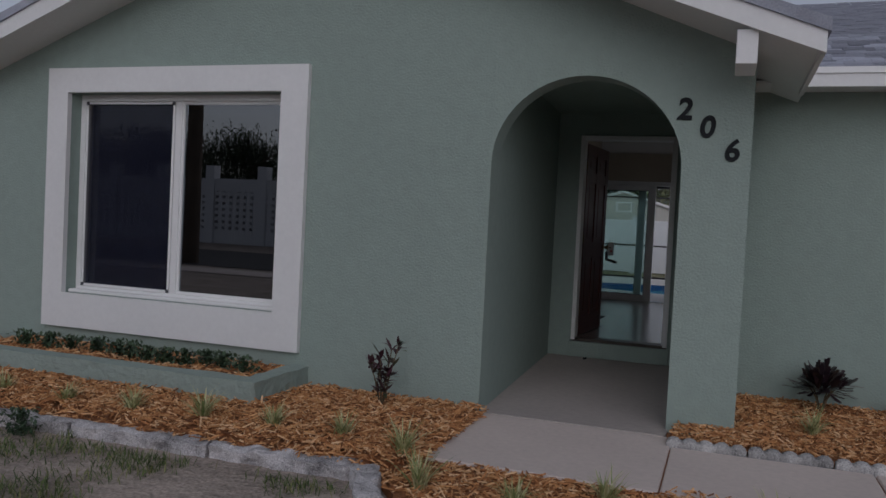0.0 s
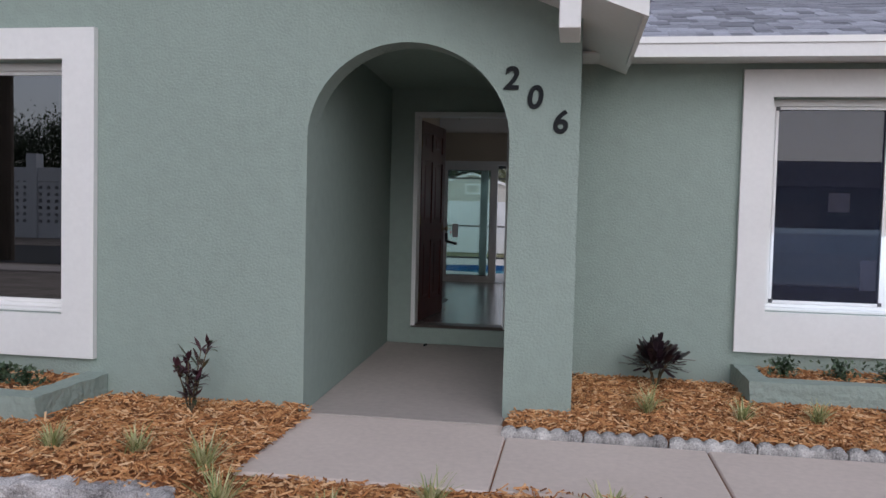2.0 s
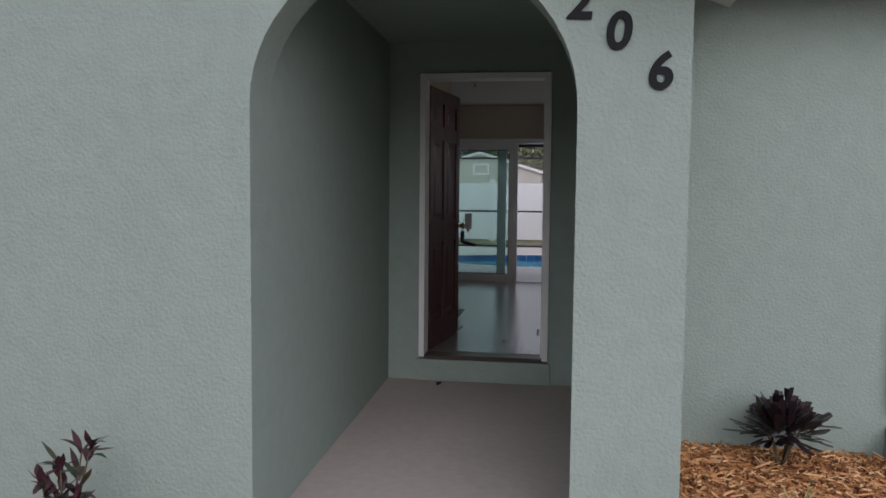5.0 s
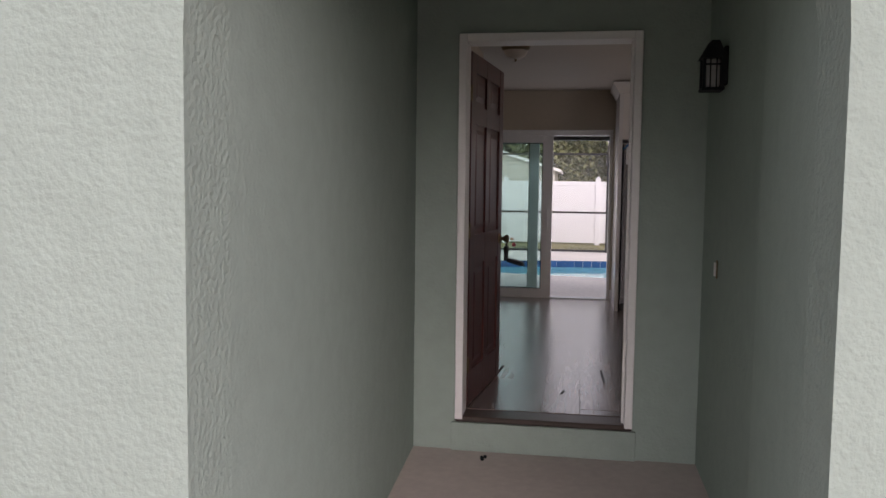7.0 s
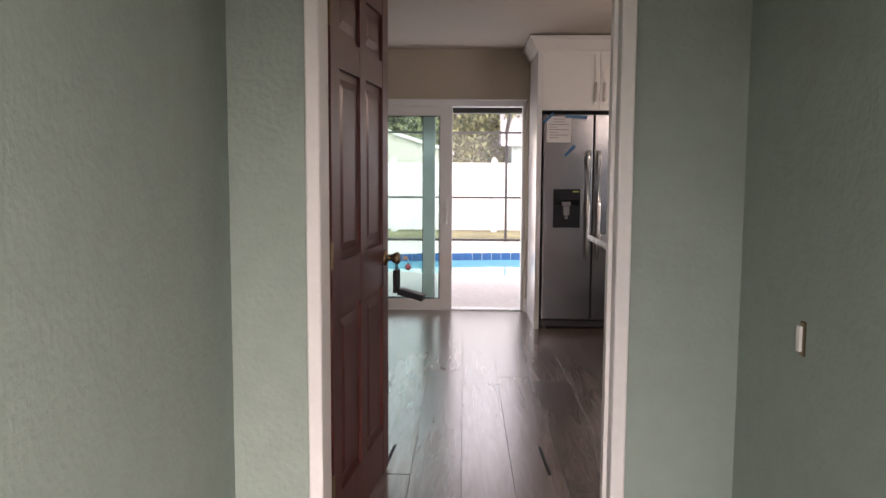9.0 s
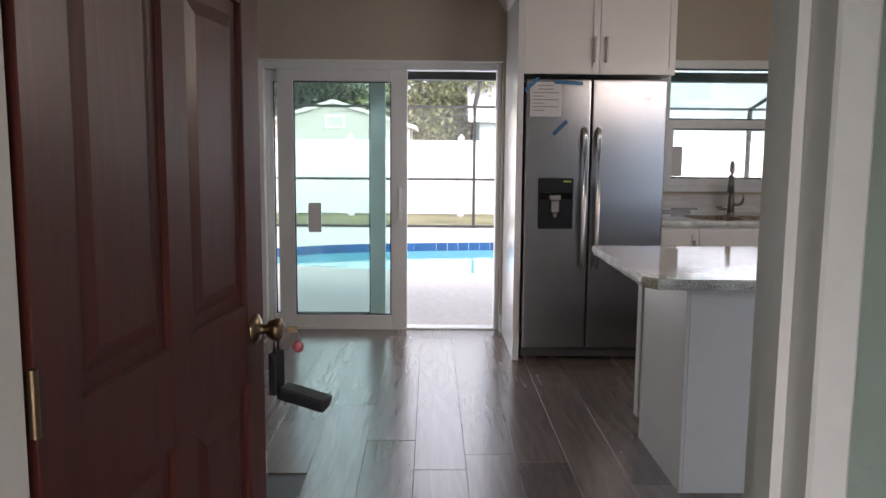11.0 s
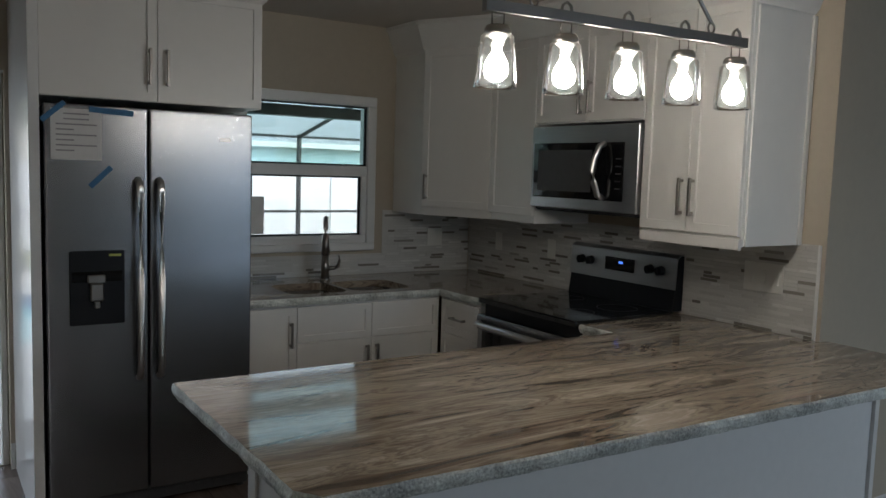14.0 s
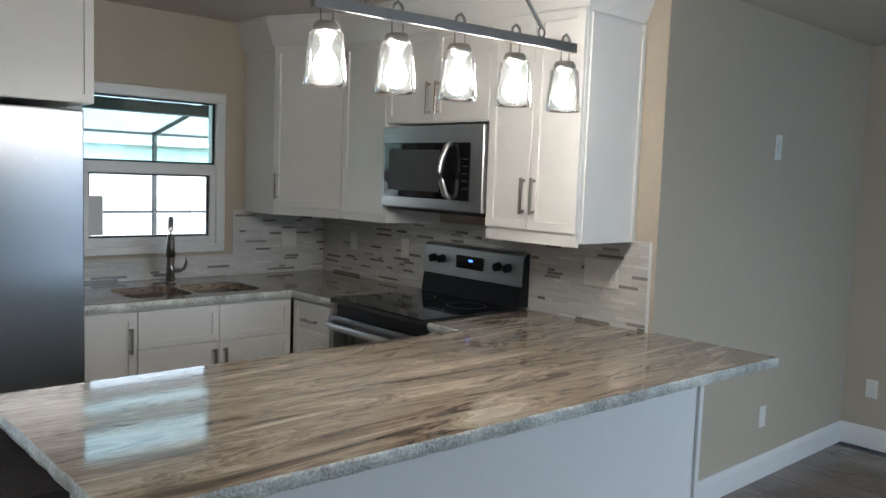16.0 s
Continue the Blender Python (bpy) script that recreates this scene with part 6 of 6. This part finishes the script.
def kerb(x0, y0, x1, y1):
    L = math.hypot(x1 - x0, y1 - y0)
    b = bx(0, L, -0.07, 0.07, -0.1, 0.075)
    bmesh.ops.subdivide_edges(b, edges=b.edges[:], cuts=14, use_grid_fill=True)
    off = rng.random() * 50
    for v in b.verts:
        n = noise.noise_vector((v.co + Vector((off, 0, 0))) * 11)
        v.co += Vector((0, n.y * 0.03, n.z * 0.03 - 0.25 * max(0, abs(v.co.y) - 0.035)))
    return solid("kerb_stone", b, KERB, "rough whitewashed concrete kerb between lawn and mulch", "kerb", "rough kerb stones", m=pose(x0, y0, 0.05, 0, 0, math.degrees(math.atan2(y1 - y0, x1 - x0))))


for seg in ((-6.3, 3.32, -5.0, 3.36), (-4.98, 3.37, -3.5, 3.46), (-3.48, 3.47, -2.5, 3.5), (-2.48, 3.5, -1.55, 3.52), (-1.5, 3.5, -1.28, 3.05), (-1.27, 3.0, -1.2, 2.5)):
    kerb(*seg)


def tuft(x, y, z, n, L, seed, mat, name, lab, cat, group, w=0.007):
    rng = random.Random(seed)
    vs, fs = [], []
    for _ in range(n):
        blade(vs, fs, (rng.gauss(0, 0.015), rng.gauss(0, 0.015), 0), rng.random() * 6.28, rng.uniform(0.05, 0.75), L * rng.uniform(0.5, 1.1), w, rng.uniform(0.3, 1.3), 4)
    t = thing(name, N((x, y, z)), lab, cat, group)
    listed("foliage", vs, fs, mat, t, kind="stuff")
    return t


spots = [(-4.41, 3.76), (-3.82, 3.73), (-3.31, 3.77), (-2.8, 3.82), (-2.31, 3.87), (-1.83, 3.88), (-1.37, 3.72), (-1.12, 3.33), (-0.19, 3.6), (0.95, 5.48), (1.54, 5.42), (2.04, 5.5), (2.6, 5.5), (0.62, 3.62), (-0.6, 3.3), (1.5, 3.55)]
for i, (x, y) in enumerate(spots):
    big = 1.25 if i in (6, 7, 9, 3) else 0.95
    tuft(x, y, BED - 0.01 if (y > 3.6 and x < -1.3) or y > 4.9 else SLAB - 0.02, 75, 0.2 * big, 100 + i, LIRIOPE, "grass_plant", "small striped yellow-green grass clump in mulch", "plant", "striped grass clumps")


def shrub(x, y, z, seed, red, h, lab):
    rng = random.Random(seed)
    t = thing("shrub", N((x, y, z)), lab, "shrub")
    b = bmesh.new()
    vs, fs = [], []
    if red:
        for k in range(6):
            a = k * 1.05 + rng.random() * 0.4
            sp = rng.uniform(0.05, 0.13)
            hh = h * (0.95 - 0.09 * k)
            tip = Vector((math.cos(a) * sp, math.sin(a) * sp * 0.6, hh))
            mid = Vector((tip.x * 0.45, tip.y * 0.45, hh * 0.5))
            tube(b, [(0, 0, -0.03), tuple(mid), tuple(tip)], [0.007, 0.005, 0.003], 6)
            for q in range(17):
                f = 1 - rng.random() ** 1.6 * 0.75
                p = mid.lerp(tip, max(0, f * 2 - 1)) if f > 0.5 else mid * (f * 2)
                blade(vs, fs, p, rng.random() * 6.28, rng.uniform(0.3, 1.5), rng.uniform(0.07, 0.12), rng.uniform(0.028, 0.042), rng.uniform(-0.4, 1.4), 5)
    else:
        for k in range(8):
            a = rng.random() * 6.28
            tube(b, [(0, 0, -0.03), (math.cos(a) * 0.04, math.sin(a) * 0.04, 0.12), (math.cos(a) * 0.09, math.sin(a) * 0.09, 0.2)], [0.008, 0.006, 0.004], 6)
        for q in range(230):
            # blunt fingers pointing out of a low round head
            a, pol = rng.random() * 6.28, math.acos(1 - 1.2 * rng.random())
            rr = rng.uniform(0.03, 0.12)
            p = (math.cos(a) * math.sin(pol) * rr * 1.2, math.sin(a) * math.sin(pol) * rr * 1.2, 0.19 + math.cos(pol) * rr)
            blade(vs, fs, p, a + rng.gauss(0, 0.3), pol + rng.gauss(0, 0.25), rng.uniform(0.08, 0.17), rng.uniform(0.042, 0.06), rng.uniform(-0.5, 0.3), 4, True)
    part("stem", b, STEM, t)
    listed("foliage", vs, fs, LEAF_RED if red else LEAF_PURPLE, t, kind="stuff")
    return t


shrub(-1.95, 4.74, BED - 0.01, 5, True, 0.48, "spindly maroon and green croton shrub in mulch")
shrub(1.09, 6.38, BED - 0.01, 9, False, 0.4, "dense dark purple rosette shrub in mulch")


def small_plant(x, y, z, seed, r=0.1):
    rng = random.Random(seed)
    vs, fs = [], []
    for _ in range(230):
        a, q = rng.random() * 6.28, abs(rng.gauss(0, r * 0.7))
        blade(vs, fs, (math.cos(a) * q, math.sin(a) * q * 0.7, rng.random() * r * 1.2), rng.random() * 6.28, rng.uniform(0.3, 1.5), 0.04, 0.022, 0.6, 2)
    t = thing("seedling", N((x, y, z)), "small dark green bedding plant in the planter", "plant", "bedding plants")
    listed("foliage", vs, fs, LEAF_GREEN, t, kind="stuff")
    return t


for i, x in enumerate((-4.75, -4.3, -3.95, -3.62, -3.3, -3.08, -5.2, -4.52, -4.12, -3.78, -3.46, -4.98)):
    small_plant(x, 4.72 + 0.05 * math.sin(i * 2), 0.265, 200 + i, 0.1)
for i, x in enumerate((2.02, 2.42, 2.75, 3.1, 3.5)):
    small_plant(x, 6.35, 0.285, 220 + i, 0.115)
small_plant(-3.75, 3.28, 0.04, 240, 0.13)

# patchy lawn blades
rng = random.Random(31)
vs, fs = [], []
for _ in range(42000):
    x, y = rng.uniform(-6.5, -0.9), rng.uniform(0.8, 3.5)
    if noise.noise(Vector((x * 1.6, y * 1.6, 5))) + rng.gauss(0, 0.12) < 0.02 or (y > 3.3 and x > -3.4) or (x > -1.4 and y > 2.4):
        continue
    blade(vs, fs, (x, y, 0.035), rng.random() * 6.28, rng.uniform(0.1, 1.0), rng.uniform(0.03, 0.085), 0.005, rng.uniform(0.2, 1.2), 2)
listed("lawn_grass", vs, fs, GRASS, None, "thin patchy grass on sandy soil", "grass", kind="stuff")

# ---- pieces last: shingles and floor planks ----
rng = random.Random(41)
sm = {}
course = 0.14
sl_ang = math.degrees(math.atan(MP))
ca, sa = math.cos(math.radians(sl_ang)), math.sin(math.radians(sl_ang))
n_sh = 0
for r in range(11):
    x = 0.64 + rng.random() * 0.1
    while x < 4.3 and n_sh < 300:
        w = rng.choice((0.12, 0.16, 0.2, 0.24))
        th = rng.choice((0.006, 0.011))
        if (w, th) not in sm:
            sm[(w, th)] = finish("shingle", bx(0.002, w - 0.002, 0, 0.2, 0.0, th), SHINGLE)
        ob = new("shingle", sm[(w, th)])
        ob.parent = main
        s = r * course
        ob.matrix_basis = N((x, 6.2 + s * ca, 2.812 + s * sa)) @ pose(0, 0, 0, sl_ang - 1.6, 0, 0)
        x += w
        n_sh += 1
b = bmesh.new()
for r in range(30):
    x = 0.64 - (r * 0.02)
    while x < 6.5:
        w = rng.choice((0.14, 0.2, 0.26))
        if r >= 11 or x > 4.2:
            m = N((x, 6.2 + r * course * ca, 2.812 + r * course * sa)) @ pose(0, 0, 0, sl_ang - 1.6, 0, 0)
            th = rng.choice((0.006, 0.011))
            q = [b.verts.new(m @ Vector(p)) for p in ((0.002, 0, 0), (w - 0.002, 0, 0), (w - 0.002, 0, th), (0.002, 0, th), (w - 0.002, 0.2, th), (0.002, 0.2, th))]
            b.faces.new((q[0], q[1], q[2], q[3]))
            b.faces.new((q[3], q[2], q[4], q[5]))
        x += w
tagged(part("shingle_field", b, SHINGLE, main), kind="stuff")

pm_ = {}
PW = 0.2275
cnt = 0
for c in range(-16, 26):
    x = -0.72 + c * PW
    if x > 4.85 - PW or x < -4.2:
        continue
    y = 6.9 - rng.random() * 2.4
    while y < 13.2:
        L = rng.choice((2.4, 1.8, 2.1, 2.7))
        y0_, y1_ = max(y, 6.9), min(y + L - 0.003, KITCHEN + 0.07)
        y += L
        if x < 0.28 and y1_ <= 8.26 or x > 2.7 and y0_ > 10.6 or x < -1.4 and y1_ < 10.56 or y1_ - y0_ < 0.1:
            continue
        if x < 0.45:
            y0_ = max(y0_, 8.255)
        if x < -1.36:
            y0_ = max(y0_, 10.56)
        if x + PW > 2.75:
            y1_ = min(y1_, 10.61)
        if y1_ - y0_ < 0.05 or cnt > 380:
            continue
        key = round(y1_ - y0_, 2)
        if key not in pm_:
            pm_[key] = finish("plank", bx(0.0004, PW - 0.0004, 0, key - 0.002, -0.012, 0.0, bev=0.0013), PLANK)
        ob = new("plank", pm_[key])
        ob.parent = floor
        ob.matrix_basis = N((x, y0_, FLOOR))
        cnt += 1

for x, y, a, L in ((-1.06, 9.25, 86, 0.4), (-0.333, 9.26, -88, 0.36), (-0.6, 8.75, 80, 0.09)):
    solid("floor_scuff", bx(-L / 2, L / 2, -0.007, 0.007, 0.0005, 0.002), BLACK, "thin dark scrap lying on plank floor", "scrap", "scraps on the floor", m=pose(x, y, FLOOR, 0, 0, a))
